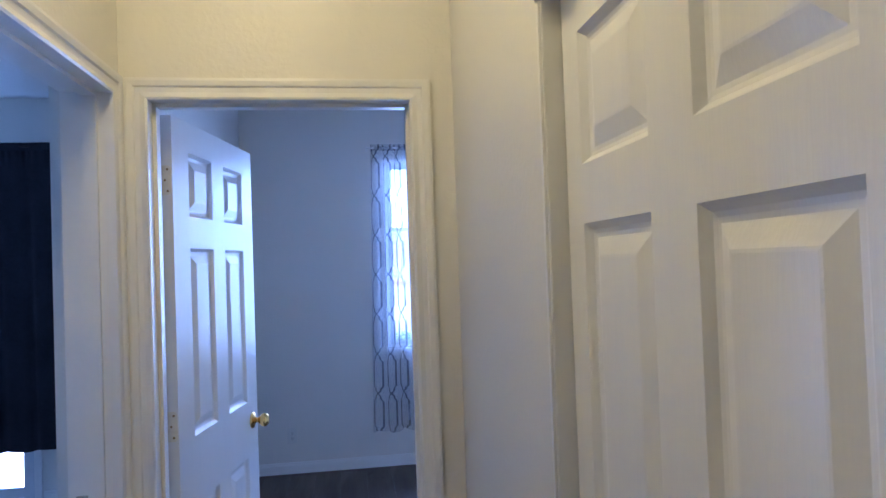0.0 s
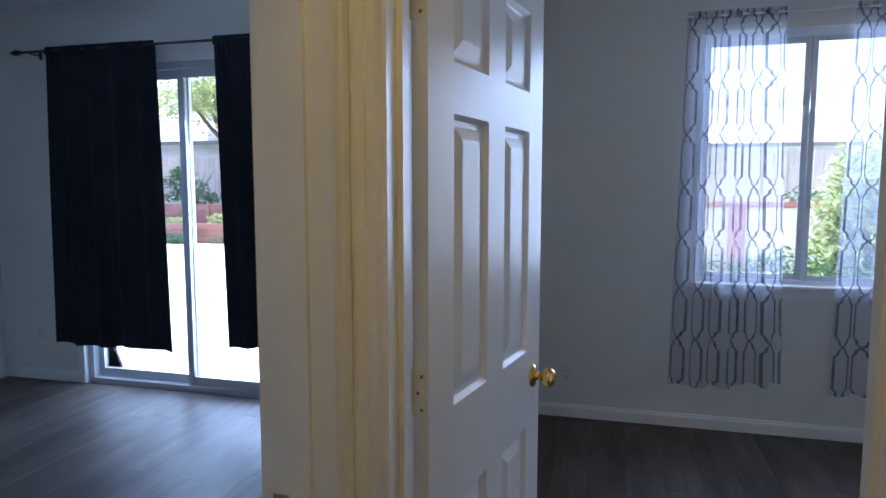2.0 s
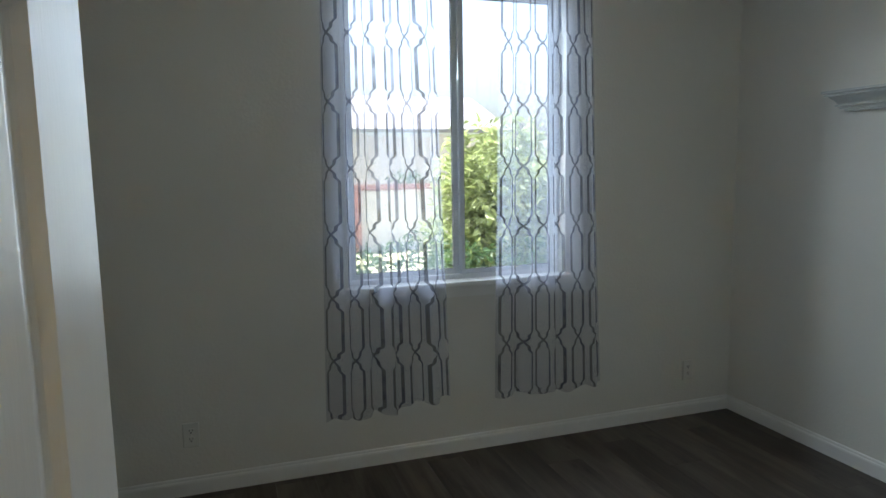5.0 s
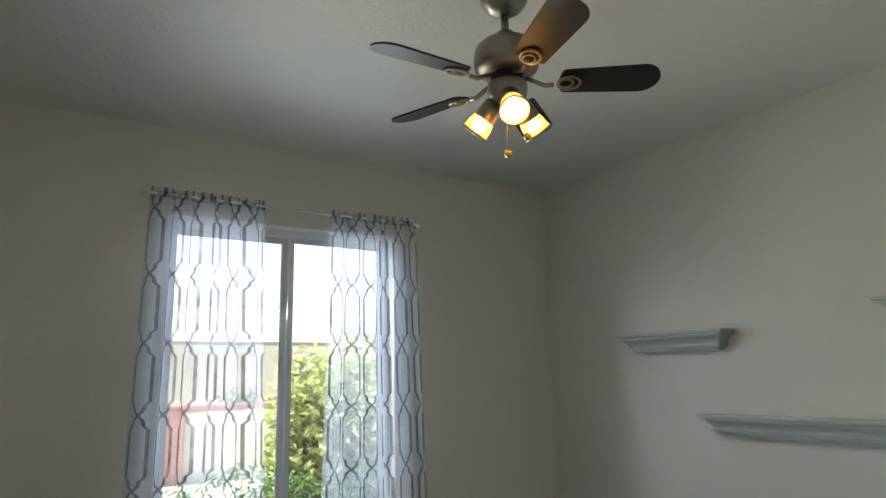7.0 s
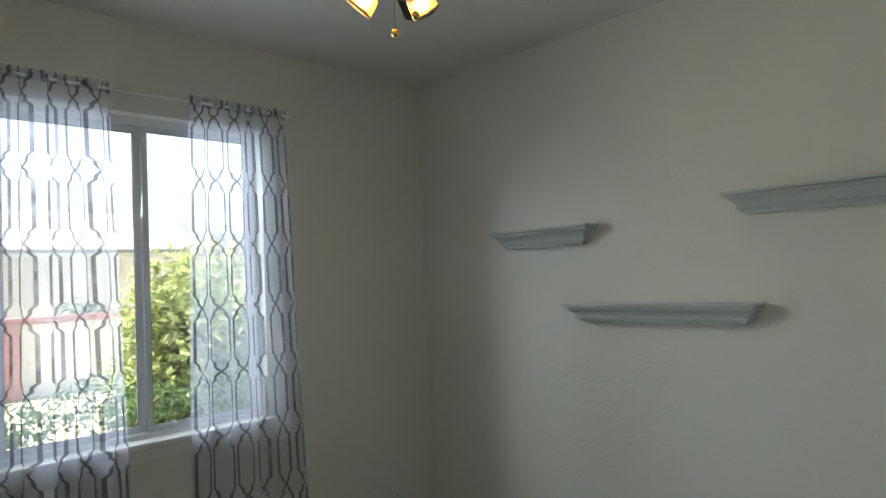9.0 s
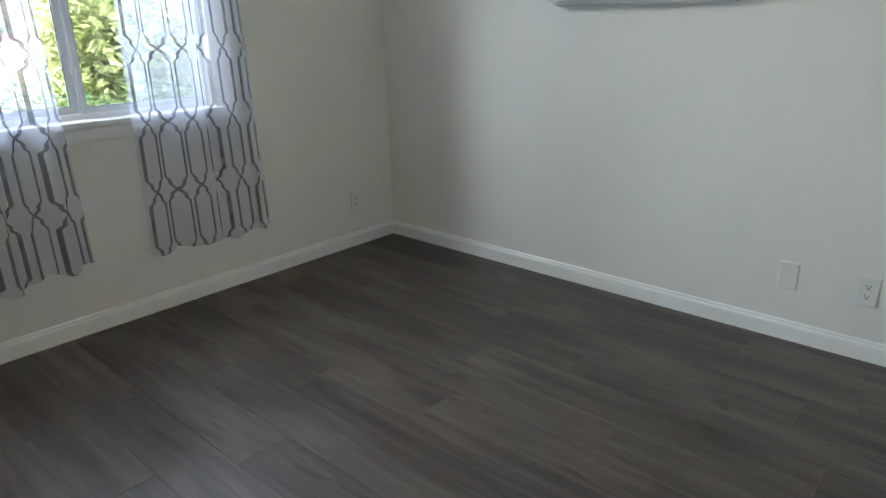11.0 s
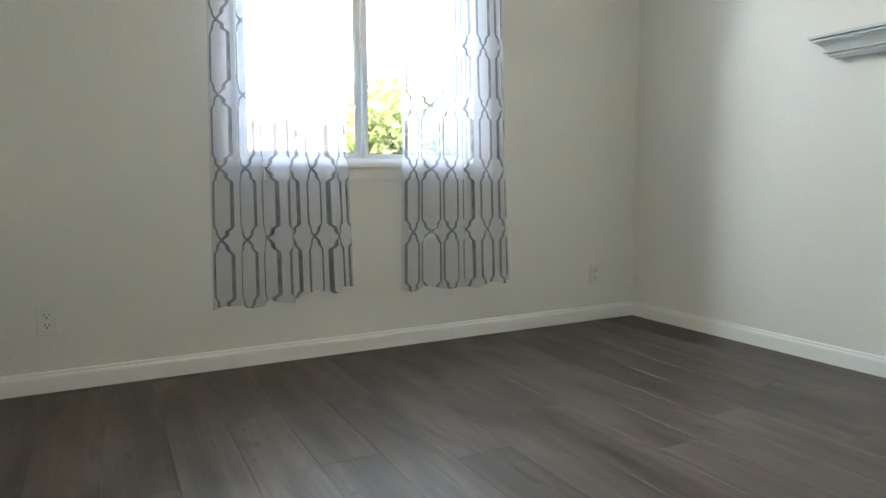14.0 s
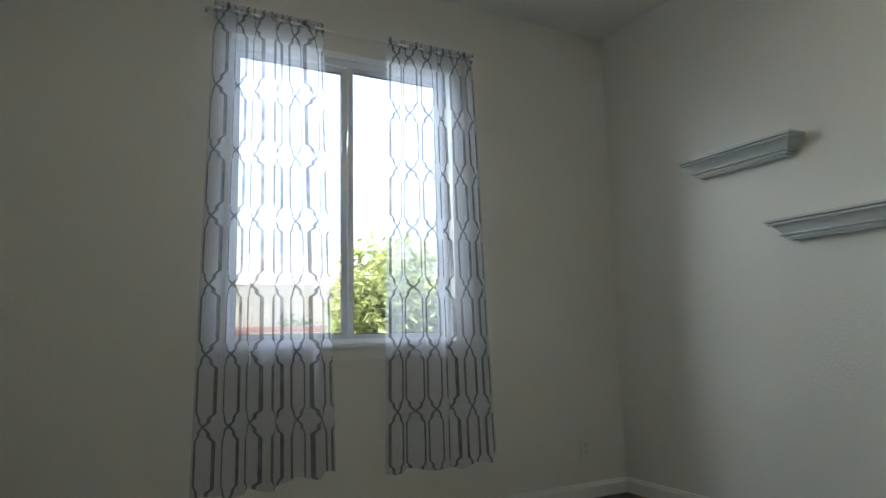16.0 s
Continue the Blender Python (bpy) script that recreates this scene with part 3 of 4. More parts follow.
# ---------- curtains ----------
def drape(parent, name, mat, xt, xb, zt, zb, y0, cloth, folds, amp, rnd, gather=0.0, header=0.0, hem_dip=0.0, label="", tilt=0.0, pleats=()):
    """Hanging cloth with folds that fan out downwards; its weave runs in metres of cloth."""
    g = random.Random(rnd)
    nx, nz = 220, 56
    waves = [(folds * k * g.uniform(.85, 1.15), g.uniform(0, 6.28), a) for k, a in ((1, 1.0), (0.53, .7), (1.9, .45))]
    me = bpy.data.meshes.new(name)
    verts, uvs = [], []
    for j in range(nz + 1):
        f = j / nz
        for i in range(nx + 1):
            s = i / nx
            z = zt + (zb + tilt * (s - 1) - zt) * f - hem_dip * f * (0.5 * math.sin(s * 9 + rnd) + 0.5 * math.sin(s * 23 + rnd * 2)) * .5
            a = amp * (0.35 + 0.65 * min(1, f * 1.6 + .1))
            w = sum(q * math.sin(2 * math.pi * (k * s + 0.06 * f * math.sin(3 * f + p)) + p) for k, p, q in waves)
            slide = sum(q * math.cos(2 * math.pi * k * s + p) for k, p, q in waves[:2]) * 0.0055 * (1.3 - 0.6 * f)
            tight = gather * math.sin(2 * math.pi * s * folds * 4.3 + 1.7 * math.sin(s * 11)) * max(0, 1 - f * 14)
            x = (xt[0] + (xt[1] - xt[0]) * s) * (1 - f) + (xb[0] + (xb[1] - xb[0]) * s) * f + slide
            lift = 0.0
            for centre, half, depth in pleats:
                q = (s - centre) / half
                if abs(q) < 1:
                    ease = (1 + math.cos(math.pi * q)) / 2
                    x -= depth * (1 - .35 * f) * math.sin(math.pi * q) * ease
                    lift -= .012 * math.cos(math.pi * q / 2)
            verts.append((x, y0 + a * w * .6 + tight + lift, z))
            uvs.append((s * cloth, z + 0.193))
    faces = [(j * (nx + 1) + i, j * (nx + 1) + i + 1, (j + 1) * (nx + 1) + i + 1, (j + 1) * (nx + 1) + i) for j in range(nz) for i in range(nx)]
    me.from_pydata(verts, [], faces)
    layer = me.uv_layers.new(name="weave")
    for lp in me.loops:
        layer.data[lp.index].uv = uvs[lp.vertex_index]
    me.materials.append(mat)
    for p in me.polygons:
        p.use_smooth = True
    ob = new(name, me)
    if parent:
        ob.parent = parent
    if label:
        ob["label"] = label
    return ob


c1 = thing("sheer_curtain", pose(0, 0, 0), "white sheer curtain with grey trellis print hanging over a window", "curtain", "sheer curtains on one rod")
drape(c1, "panel", M_sheer, (-2.365, -1.840), (-2.405, -1.775), 2.436, 0.318, -0.060, 0.78, 6.0, 0.042, 4, 0.007, hem_dip=.035, tilt=.055, pleats=((.20, .07, .012), (.53, .10, .021), (.79, .09, .018)))
drape(c1, "rod_pocket", M_sheer, (-2.365, -1.840), (-2.365, -1.840), 2.452, 2.404, -0.068, 0.78, 6.0, 0.010, 4, 0.010)
c2 = thing("sheer_curtain", pose(0, 0, 0), "white sheer curtain with grey trellis print hanging beside a window", "curtain", "sheer curtains on one rod")
drape(c2, "panel", M_sheer, (-1.505, -0.992), (-1.536, -0.903), 2.436, 0.278, -0.060, 0.74, 5.0, 0.030, 9, 0.007, hem_dip=.03, pleats=((.47, .10, .019), (.62, .06, .010), (.86, .10, .018)))
drape(c2, "rod_pocket", M_sheer, (-1.505, -0.992), (-1.505, -0.992), 2.452, 2.404, -0.068, 0.74, 5.0, 0.010, 9, 0.010)
rod = thing("curtain_rod", pose(0, 0, 0), "thin white curtain rod with ends bent back to the wall", "curtain rod")
bm = bmesh.new()
tube(bm, ((-2.384, -.002, 2.426), (-2.384, -.040, 2.426), (-2.375, -.058, 2.426), (-2.358, -.062, 2.426), (-1.7, -.062, 2.424), (-.998, -.062, 2.426), (-.980, -.058, 2.426), (-.972, -.040, 2.426), (-.972, -.002, 2.426)), 0.0065, 8)
part("bar", bm, M_rod, rod, smooth=True)
for bx in (-2.384, -.972):
    boxes("bracket", M_rod, rod, (bx - .008, -.006, 2.405, bx + .008, -.0005, 2.447), bevel=.002)


# ---------- outlets and plates ----------
def plate_body(ob):
    bm = bmesh.new()
    loops = [[(sx * (.0355 - i), -d, sz * (.0575 - i)) for sx, sz in ((-1, -1), (1, -1), (1, 1), (-1, 1))] for i, d in ((0, 0), (0, .003), (.0025, .0055), (.004, .006))]
    rings(bm, loops)
    part("plate", bm, M_plate, ob)


def outlet(m, label):
    ob = thing("outlet", m, label, "outlet", "duplex wall outlets")
    plate_body(ob)
    for z in (-.0195, .0195):
        bm = bmesh.new()
        pts = [(.0165 * max(-.86, min(.86, math.cos(a))), .0145 * math.sin(a)) for a in [i * math.pi / 10 for i in range(20)]]
        rings(bm, [[(x, -y, z + q) for x, q in pts] for y in (.005, .0078)])
        r = part("receptacle", bm, M_plate, ob)
        boxes("slot", M_slot, r, (-.0080, -.0082, z - .001, -.0050, -.0076, z + .0075))
        boxes("slot", M_slot, r, (.0050, -.0082, z - .0005, .0080, -.0076, z + .0065))
        bm = bmesh.new()
        lathe(bm, ((.0033, .0076), (.0033, .0082)), pose(0, 0, z - .0075, 90, 0, 0), 10)
        part("ground_hole", bm, M_slot, r)
    bm = bmesh.new()
    lathe(bm, ((.0028, .006), (.0022, .0072), (.0005, .0074)), pose(0, 0, 0, 90, 0, 0), 10)
    part("screw", bm, M_plate, ob)
    return ob


outlet(pose(-3.004, 0, 0.281), "ivory duplex outlet low on an off-white wall")
outlet(pose(-0.296, 0, 0.271), "ivory duplex outlet low beside a room corner")
outlet(pose(0, -2.542, 0.276, 0, 0, -90), "ivory duplex outlet beside a blank plate")
outlet(pose(-6.93, SY, 0.36), "white duplex outlet low beside a sliding door")
blank = thing("blank_plate", pose(0, -2.268, 0.272, 0, 0, -90), "ivory blank cover plate low on an off-white wall", "wall plate")
plate_body(blank)
for z in (-.021, .021):
    bm = bmesh.new()
    lathe(bm, ((.0028, .006), (.0022, .0072), (.0005, .0074)), pose(0, 0, z, 90, 0, 0), 10)
    part("screw", bm, M_plate, blank)


# ---------- floating shelves ----------
def shelf(y0, y1, ztop, label):
    """Crown-moulded ledge with returned ends; local x along the wall, -y out from it."""
    L = abs(y1 - y0)
    ob = thing("floating_shelf", pose(0, max(y0, y1), ztop, 0, 0, -90), label, "shelf", "crown-moulded wall shelves")
    prof = ((.096, -.0125), (.096, -.0165), (.108, -.0175), (.108, -.0245), (.093, -.0255), (.093, -.029), (.088, -.034), (.079, -.042), (.072, -.051), (.068, -.060), (.064, -.0605), (.064, -.064), (.074, -.065), (.074, -.072), (.054, -.073), (.054, -.077), (.060, -.078), (.060, -.085), (.046, -.086), (.046, -.094))
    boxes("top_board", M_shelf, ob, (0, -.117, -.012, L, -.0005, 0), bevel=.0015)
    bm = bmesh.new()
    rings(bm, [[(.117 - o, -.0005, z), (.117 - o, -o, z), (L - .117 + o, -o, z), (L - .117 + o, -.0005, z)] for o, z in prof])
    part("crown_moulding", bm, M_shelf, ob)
    return ob


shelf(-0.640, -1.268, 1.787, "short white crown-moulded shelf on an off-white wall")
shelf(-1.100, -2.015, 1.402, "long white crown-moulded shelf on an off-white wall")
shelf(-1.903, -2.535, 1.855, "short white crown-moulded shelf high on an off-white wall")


# ---------- ceiling fan ----------
FAN = (-1.59, -1.645)
fan = thing("ceiling_fan", pose(FAN[0], FAN[1], H), "pewter five-blade ceiling fan with black blades and lit lamps", "ceiling fan")


def turned(name, prof, mat, label="", m=Matrix(), parent=None, n=32):
    bm = bmesh.new()
    lathe(bm, prof, m, n)
    return part(name, bm, mat, parent or fan, label, True)


turned("canopy", ((.070, -.0005), (.073, -.008), (.073, -.026), (.066, -.033), (.064, -.039), (.056, -.045), (.053, -.051), (.036, -.062), (.020, -.068), (.015, -.069)), M_nickel, "stepped pewter ceiling canopy")
DROP = pose(0, 0, .042)
turned("downrod", ((.0125, -.060), (.0125, -.150)), M_nickel, n=16)
turned("motor", ((.016, -.168), (.028, -.172), (.032, -.190), (.050, -.200), (.080, -.210), (.094, -.226), (.099, -.246), (.100, -.275), (.096, -.292), (.084, -.304), (.066, -.310), (.050, -.312)), M_nickel, "rounded pewter motor housing", DROP)
turned("collar", ((.050, -.308), (.046, -.330), (.050, -.338)), M_gasket, "dark vented collar", DROP)
turned("fitter", ((.052, -.336), (.060, -.342), (.061, -.366), (.057, -.384), (.044, -.398), (.022, -.404), (.004, -.405)), M_nickel, "pewter light fitter", DROP)
BLZ = -.296
for k in range(5):
    rot = Matrix.Rotation(radians(181 + 72 * k), 4, "Z")
    pitch = rot @ Matrix.Translation((0, 0, BLZ)) @ Matrix.Rotation(radians(-15), 4, "X")
    bm = bmesh.new()
    out = []
    for i in range(13):
        a = -math.pi / 2 + math.pi * i / 12
        out.append((0.405 + 0.055 * math.cos(a), 0.058 * math.sin(a)))
    out += [(0.175 - 0.018 * math.cos(a), 0.049 * math.sin(a)) for a in [math.pi / 2 - math.pi * i / 8 for i in range(9)]]
    rings(bm, [[pitch @ Vector((x, y, z)) for x, y in out] for z in (0.004, -0.002)])
    blade = part("blade", bm, M_blade, fan, "glossy black fan blade")
    bm = bmesh.new()
    tube(bm, [rot @ Vector(p) for p in ((.055, 0, BLZ + .016), (.085, 0, BLZ + .002), (.115, 0, BLZ - .012), (.140, 0, BLZ - .010))], .007, 8)
    for rad, cx in ((.030, .185), (.019, .176)):
        loop = [pitch @ Vector((cx + rad * 1.15 * math.cos(a), rad * .95 * math.sin(a), -.008)) for a in [i * math.pi / 9 for i in range(19)]]
        tube(bm, loop, .0042, 6)
    part("blade_iron", bm, M_nickel, blade, "looped pewter blade iron", True)
for k in range(3):
    rot = Matrix.Rotation(radians(240 + 120 * k), 4, "Z") @ Matrix.Translation((.035, 0, -.344)) @ Matrix.Rotation(radians(138), 4, "Y")
    holder = turned("lamp_holder", ((.014, -.010), (.020, .004), (.030, .014), (.033, .030), (.034, .066), (.037, .070)), M_nickel, "pewter lamp cup", rot)
    bm = bmesh.new()
    lathe(bm, ((.033, .064), (.038, .085), (.042, .115), (.043, .118), (.041, .118), (.036, .085), (.031, .066)), rot, 28, False)
    part("shade", bm, M_amber, holder, "lit amber glass shade", True)
    bm = bmesh.new()
    lathe(bm, ((.0425, .114), (.0455, .116), (.0455, .121), (.0425, .122)), rot, 28, False)
    part("rim", bm, M_nickel, holder, "thin pewter rim", True)
    turned("bulb", ((.010, .060), (.018, .070), (.025, .086), (.026, .096), (.020, .108), (.010, .113), (.001, .114)), M_bulb, "lit bulb", rot, holder, 20)
for px, py, pz in ((-.012, -.006, -.515), (.045, -.030, -.458)):
    bm = bmesh.new()
    tube(bm, ((px, py, -.353), (px, py, pz)), .0014, 6)
    ch = part("pull_chain", bm, M_nickel, fan)
    turned("ball", ((.001, pz - .022), (.009, pz - .019), (.0125, pz - .010), (.010, pz - .002), (.002, pz + .002)), M_brass, "small pull ball", pose(px, py, 0), ch, 16)

# ---------- the other room: sliding door and dark drapes ----------
slider = structure(new("door_2"), "aluminium sliding glass door to the garden", "sliding door")
boxes("frame", M_alu, slider, (SX0, SY + .03, 0, SX0 + .045, SY + .13, SZ1), (SX1 - .045, SY + .03, 0, SX1, SY + .13, SZ1), (SX0 + .045, SY + .03, SZ1 - .05, SX1 - .045, SY + .13, SZ1), (SX0 + .045, SY + .03, -.01, SX1 - .045, SY + .13, .035), label="aluminium door frame")
SM = -5.65
for x0, x1, y in ((SX0 + .04, SM + .03, SY + .085), (SM - .03, SX1 - .04, SY + .045)):
    p = boxes("door_panel", M_alu, slider, (x0, y, .03, x0 + .05, y + .03, SZ1 - .045), (x1 - .05, y, .03, x1, y + .03, SZ1 - .045), (x0 + .05, y, SZ1 - .11, x1 - .05, y + .03, SZ1 - .045), (x0 + .05, y, .03, x1 - .05, y + .03, .10), label="sliding glass panel", bevel=.002)
    g = boxes("pane", M_glass, p, (x0 + .05, y + .012, .10, x1 - .05, y + .018, SZ1 - .11))
    g.visible_shadow = False
structure(boxes("trim_slider", M_trim, None, (SX0 - .05, SY - .012, 0, SX0, SY, SZ1 + .05), (SX1, SY - .012, 0, SX1 + .05, SY, SZ1 + .05), (SX0, SY - .012, SZ1, SX1, SY, SZ1 + .05), bevel=.002), "white trim around the sliding door", "trim")
for xt, xb, zb, sd in (((-6.645, -5.735), (-6.69, -5.70), .315, 5), ((-5.30, -4.51), (-5.255, -4.505), .375, 8)):
    d = thing("blackout_curtain", pose(0, 0, 0), "dark navy blackout curtain hanging straight from a black rod", "curtain", "dark curtains on one rod")
    drape(d, "panel", M_dark, xt, xb, 2.415, zb, SY - .085, 1.0, 4.5, .022, sd, .006, hem_dip=.02)
    drape(d, "rod_pocket", M_dark, xt, xt, 2.441, 2.385, SY - .098, 1.0, 4.5, .008, sd, .006)
brod = thing("curtain_rod", pose(0, 0, 0), "black curtain rod with a pointed finial", "curtain rod")
bm = bmesh.new()
tube(bm, ((-6.86, SY - .088, 2.415), (-4.44, SY - .088, 2.415)), .009, 10)
part("bar", bm, M_blackrod, brod, smooth=True)
for sx, x in ((-1, -6.86), (1, -4.44)):
    bm = bmesh.new()
    lathe(bm, ((.010, 0), (.015, .006), (.010, .014), (.017, .030), (.021, .050), (.013, .075), (.002, .105)), pose(x, SY - .088, 2.415, 0, 90 * sx, 0), 14)
    part("finial", bm, M_blackrod, brod, "pointed black finial", True)
for x in (-6.78, -4.47):
    boxes("bracket", M_blackrod, brod, (x - .008, SY - .088, 2.399, x + .008, SY - .0005, 2.407), (x - .012, SY - .006, 2.375, x + .012, SY - .0005, 2.435))

# ---------- garden ----------
structure(boxes("ground", M_ground, None, (-300, .165, -.40, 300, 600, -.16)), "sunlit dry lawn", "ground")
structure(boxes("patio", M_patio, None, (-8.5, SY + .161, -.17, -3.42, 3.6, -.10)), "pale concrete patio outside the sliding door", "pavement")
structure(boxes("wall_outer", M_stucco, None, (-12.0, SY + .16, -.16, -7.39, SY + .30, 3.2)), "stucco outer wall", "wall")

# unseen overhang, added so that no sunbeam enters the window or slider
structure(boxes("roof_eaves", M_stucco, None, (-12.0, SY + .17, H + .155, 2.5, 1.02, H + .26)), "unseen stucco eaves added over the garden front to block the sun", "roof")


def leaves(bm, centre, spread, count, size, g, hollow=0.3):
    for _ in range(count):
        d = Vector((g.gauss(0, 1), g.gauss(0, 1), g.gauss(0, 1))).normalized() * (hollow + (1 - hollow) * g.random() ** .5)
        c = Vector(centre) + Vector((d.x * spread[0], d.y * spread[1], d.z * spread[2]))
        m = Matrix.Translation(c) @ Euler((g.uniform(-1.2, 1.2), g.uniform(-1.2, 1.2), g.uniform(0, 6.28))).to_matrix().to_4x4()
        s = size * g.uniform(.6, 1.4)
        v = [bm.verts.new(m @ Vector(p)) for p in ((0, 0, 0), (.21 * s, .42 * s, .10 * s), (0, 1.0 * s, -.10 * s), (-.21 * s, .42 * s, .10 * s))]
        bm.faces.new((v[0], v[1], v[2]))
        bm.faces.new((v[0], v[2], v[3]))


def bush(x, y, z, spread, count, size, mat, label, rnd, clumps=9):
    g = random.Random(rnd)
    ob = thing("bush", pose(x, y, z), label, "bush")
    bm = bmesh.new()
    for _ in range(7):
        a = g.uniform(0, 6.28)
        r = g.uniform(.2, .7)
        tip = (spread[0] * r * math.cos(a), spread[1] * r * math.sin(a), spread[2] * g.uniform(.8, 1.7))
        tube(bm, ((tip[0] * .1, tip[1] * .1, 0), (tip[0] * .5, tip[1] * .5, tip[2] * .55), tip), .02, 6, (.022, .015, .006))
    part("stems", bm, M_bark, ob)
    bm = bmesh.new()
    for _ in range(clumps):
        a, r = g.uniform(0, 6.28), g.random() ** .5 * .75
        c = (spread[0] * r * math.cos(a), spread[1] * r * math.sin(a), spread[2] * g.uniform(.2, 1.6))
        leaves(bm, c, [s * g.uniform(.28, .5) for s in spread], count // clumps, size, g)
    part("foliage", bm, mat, ob)
    return ob


bush(0.55, 3.4, -.16, (1.35, .7, 1.1), 18000, .115, M_leaf, "tall leafy bush in bright sun outside a window", 3, 34)
bush(-1.2, 3.0, -.16, (1.2, .4, .52), 3000, .07, M_leaf2, "low green shrub under a window", 4)
bush(-3.2, 3.2, -.16, (1.0, .4, .46), 2200, .07, M_leaf2, "low green shrub in the garden", 6)
bush(0.7, 2.7, -.16, (1.1, .4, .50), 2600, .07, M_leaf2, "low green shrub beside a tall bush", 7)
for bx, by, bz, sp, sd in ((-15.2, 13.2, .95, (1.0, .5, .60), 11), (-12.3, 13.3, .95, (.8, .5, .50), 12), (-8.6, 13.4, .95, (1.1, .5, .55), 13)):
    bush(bx, by, bz, sp, 1200, .12, M_leaf2, "dark green shrub in a raised planter", sd)
for bx, sd in ((-15.5, 21), (-13.4, 22), (-10.0, 23)):
    bush(bx, 12.35, .36, (.9, .3, .16), 800, .09, M_leaf, "low planting in a raised bed", sd, 7)
    bush(bx + .6, 11.65, -.16, (.9, .25, .15), 700, .08, M_leaf2, "low planting in front of a raised bed", sd + 10, 7)
# two tiers of red timber planters
for zz, yy, lab in ((-.16, 12.0, "low"), (.36, 12.8, "upper")):
    pl = thing("planter", pose(-20, yy, zz), "red-stained timber " + lab + " retaining planter", "planter", "raised garden beds")
    for k in range(3):
        boxes("board", M_redwood, pl, (0, 0, .005 + .19 * k, 13, .05, .185 + .19 * k), bevel=.004)
    for k in range(5):
        boxes("post", M_redwood, pl, (.5 + 2.5 * k, -.05, 0, .59 + 2.5 * k, -.002, .58))
    boxes("soil", M_bark, pl, (0, .055, 0, 13, .78, .50), label="dark planting soil")
rw = thing("retaining_wall", pose(-5.5, 9.5, -.16), "pale concrete garden wall with a red timber cap", "garden wall")
boxes("wall", M_patio, rw, (0, 0, 0, 16, .16, 1.22), bevel=.01)
for k in range(8):
    boxes("cap_board", M_redwood, rw, (2 * k + .002, -.05, 1.222, 2 * k + 1.996, .21, 1.33), bevel=.004)
boxes("post", M_redwood, rw, (4.9, -.12, 0, 5.2, -.052, 1.215), label="red timber post")
for bx, sd in ((-4.2, 41), (-1.6, 42), (1.4, 43)):
    bush(bx, 11.0, -.16, (1.2, .6, .85), 1500, .10, M_leaf2, "shrub behind a low garden wall", sd)
# fence and neighbour house
fence = thing("fence", pose(-26, 14.6, -.16), "weathered board fence behind the garden", "fence")
for k in range(170):
    h = 2.55 + .04 * math.sin(k * 1.7)
    boxes("slat", M_fence, fence, (k * .2, 0, 0.02, k * .2 + .185, .022, h))
for k in range(14):
    boxes("post", M_fence, fence, (k * 2.5, .024, 0, k * 2.5 + .1, .12, 2.5))
house = thing("house", pose(-22, 17.5, -.16), "grey clapboard neighbour house with a shingled roof", "house")
for k in range(24):
    boxes("siding_board", M_siding, house, (0, -.02 + .012 * (k % 2), .14 * k, 15, .05, .14 * k + .138))
boxes("wall", M_siding, house, (0, .06, 0, 15, 9, 3.36))
bm = bmesh.new()
rings(bm, [[(x, -.5, 3.3), (x, 4.5, 5.2), (x, 9.5, 3.3), (x, 9.5, 3.15), (x, 4.5, 5.0), (x, -.5, 3.15)] for x in (-.4, 15.4)])
part("roof", bm, M_roof, house)
for wx in (3, 8, 12):
    w = boxes("window", M_vinyl, house, (wx, -.06, 1.2, wx + 1.2, -.025, 2.4))
    boxes("pane", M_gasket, w, (wx + .08, -.07, 1.28, wx + 1.12, -.062, 2.32))
house_2 = copy_thing(house, pose(-6.0, 24.0, -.16))
house_2["label"] = "grey clapboard house beyond the garden fence"


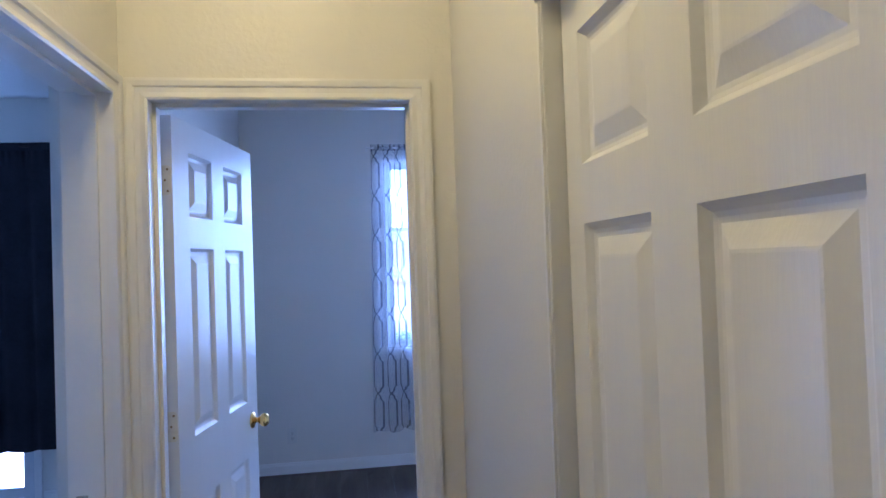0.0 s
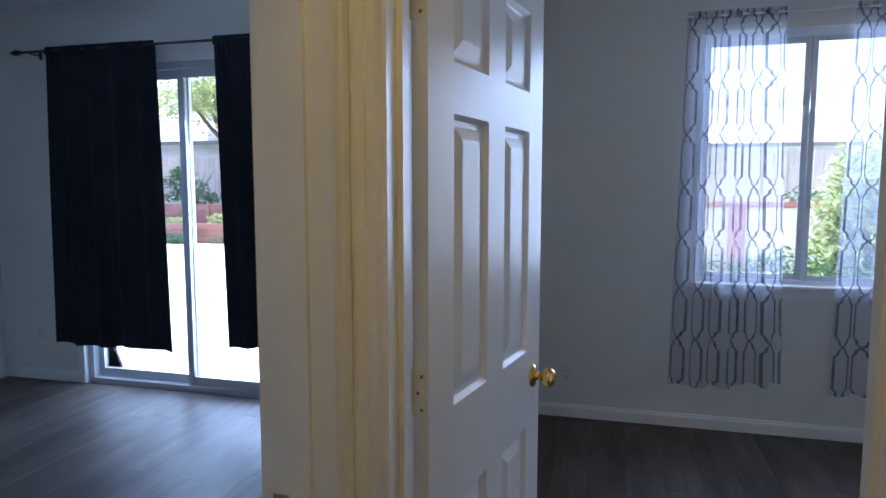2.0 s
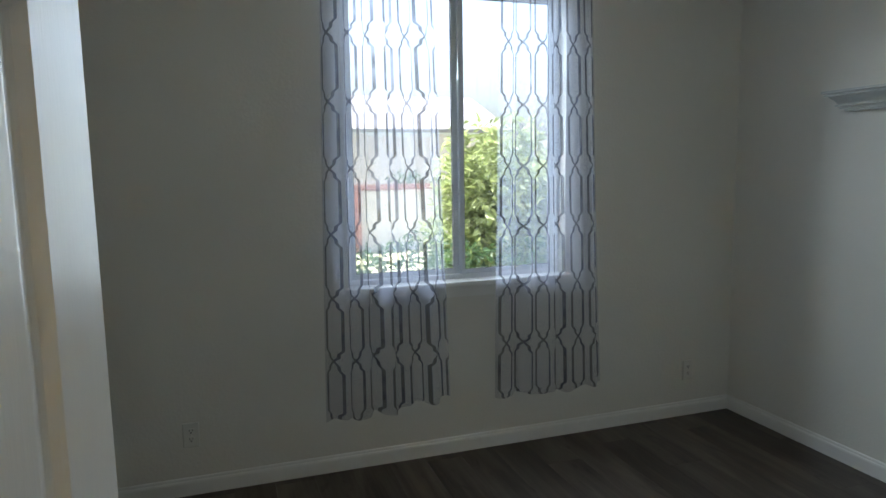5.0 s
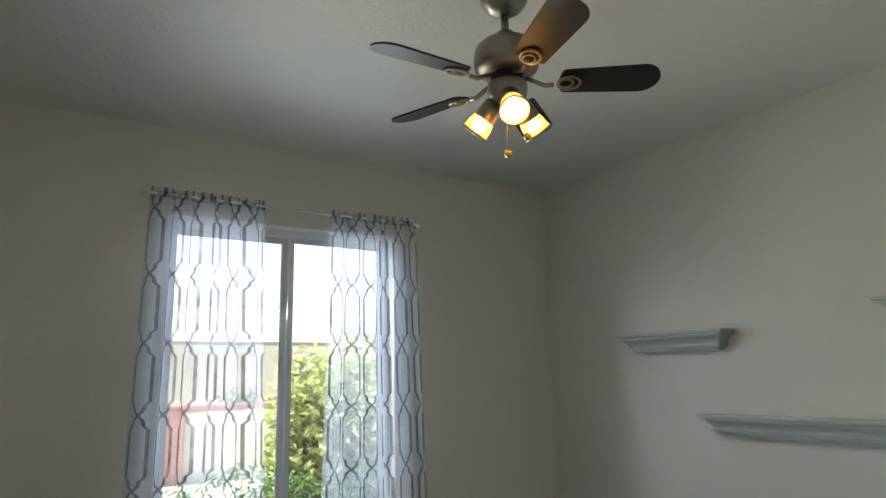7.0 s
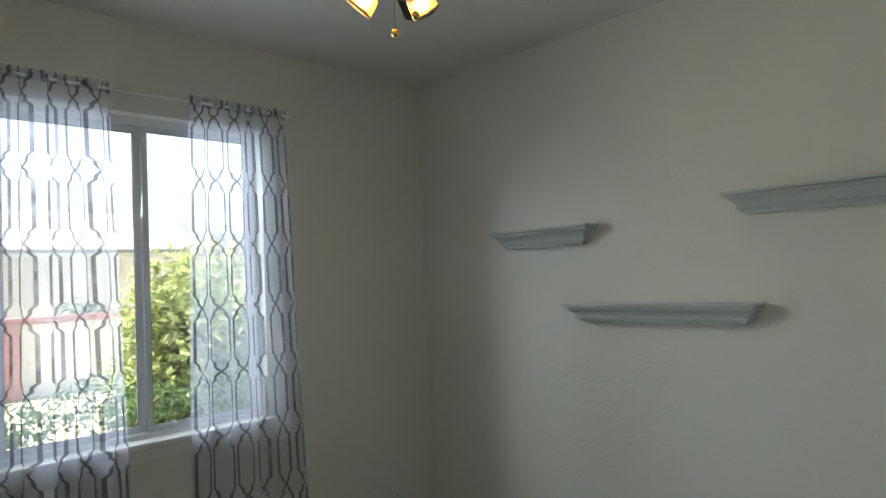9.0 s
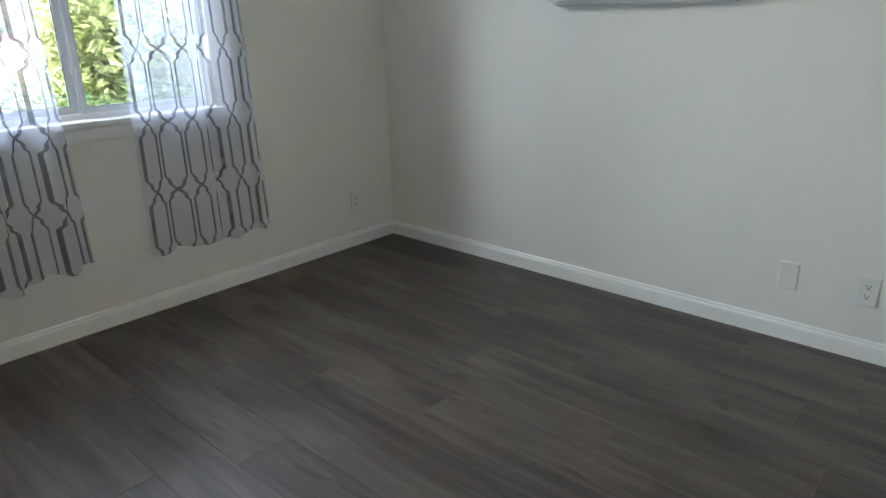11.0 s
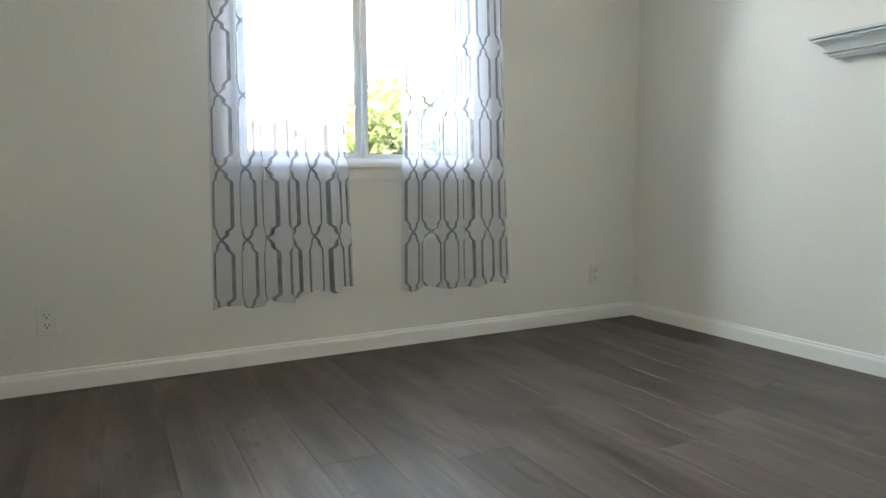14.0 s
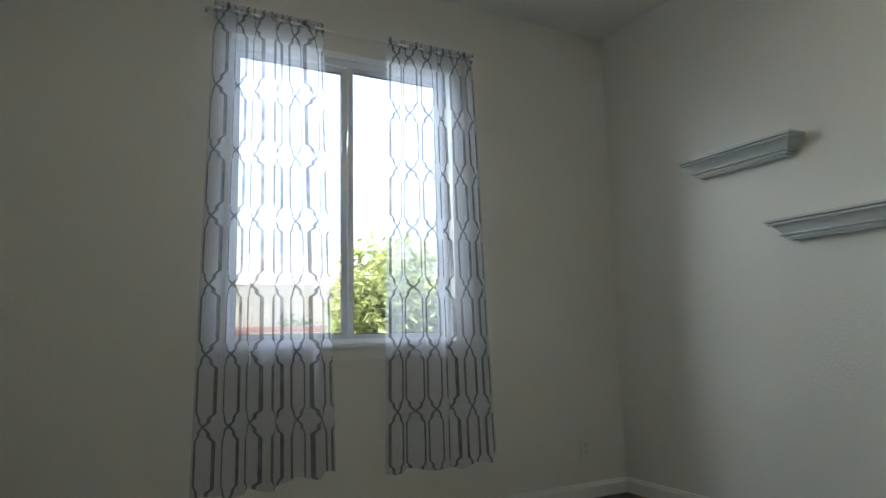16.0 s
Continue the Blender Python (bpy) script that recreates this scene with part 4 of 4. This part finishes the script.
def tree(x, y, z, height, spread, rnd, label):
    g = random.Random(rnd)
    ob = thing("tree", pose(x, y, z), label, "tree")
    bm = bmesh.new()
    tube(bm, ((0, 0, -.05), (.1, .05, height * .25), (.05, .1, height * .45)), .2, 10, (.24, .18, .15))
    tips = []
    for k in range(8):
        a = k * .8 + g.uniform(-.2, .2)
        r = spread * g.uniform(.45, .95)
        tip = Vector((r * math.cos(a), r * math.sin(a), height * g.uniform(.6, .95)))
        mid = Vector((tip.x * .45, tip.y * .45, height * .58))
        tube(bm, ((.05, .1, height * .42), mid, tip), .08, 7, (.11, .07, .02))
        tips += [tip, (mid + tip) / 2 + Vector((g.uniform(-.4, .4), g.uniform(-.4, .4), .3))]
    part("trunk", bm, M_bark, ob)
    bm = bmesh.new()
    for t in tips:
        for _ in range(3):
            c = t + Vector((g.gauss(0, .5), g.gauss(0, .5), g.gauss(0, .35)))
            leaves(bm, c, (.75, .75, .5), 190, .16, g)
    part("crown", bm, M_leaf, ob)


tree(-15.6, 16.2, -.16, 6.2, 2.8, 2, "broad leafy garden tree with a forked trunk")

# ---------- floor planks ----------
PW, PL = 0.184, 1.22
known = {-1: -1.27, 0: -1.872, 1: -1.14, 2: -1.877, 3: -1.283, 4: -1.935, 5: -2.272, 6: -1.517, 7: -2.063, 9: -1.743}
plank_meshes = {}


def plank_mesh(w, ln):
    key = (round(w, 3), round(ln, 3))
    if key not in plank_meshes:
        bm = bmesh.new()
        e = .0005
        rings(bm, [[(0, 0, -.012), (w, 0, -.012), (w, ln, -.012), (0, ln, -.012)], [(0, 0, -e), (w, 0, -e), (w, ln, -e), (0, ln, -e)], [(e, e, 0), (w - e, e, 0), (w - e, ln - e, 0), (e, ln - e, 0)]], False, True)
        me = bpy.data.meshes.new("plank")
        bmesh.ops.recalc_face_normals(bm, faces=bm.faces[:])
        bm.to_mesh(me)
        bm.free()
        me.materials.append(M_plank)
        plank_meshes[key] = me
    return plank_meshes[key]


g = random.Random(12)
gap = .0007
for row in range(-28, 14):
    x0 = -2.465 + PW * row
    x1 = x0 + PW
    if x1 < -7.27 or x0 > 0:
        continue
    start = known.get(row, -1.2 - g.random() * PL)
    spans = []
    if x1 > BL + .02:
        spans.append((max(x0, BL) if x0 < BL - .06 else x0, min(x1, 0), -6.6 if HL < (x0 + x1) / 2 < HR + .6 else -3.06, 0))
    else:
        spans.append((max(x0, -7.27), x1, -5.0, SY))
    for a, b, ylo, yhi in spans:
        k0 = math.floor((ylo - start) / PL)
        y = start + k0 * PL
        while y < yhi:
            p, q = max(y, ylo), min(y + PL, yhi)
            if q - p > .03 and b - a > .01:
                ob = new("plank", plank_mesh(b - a - gap, q - p - gap))
                ob.location = (a, p, 0)
                ob.parent = floor
            y += PL
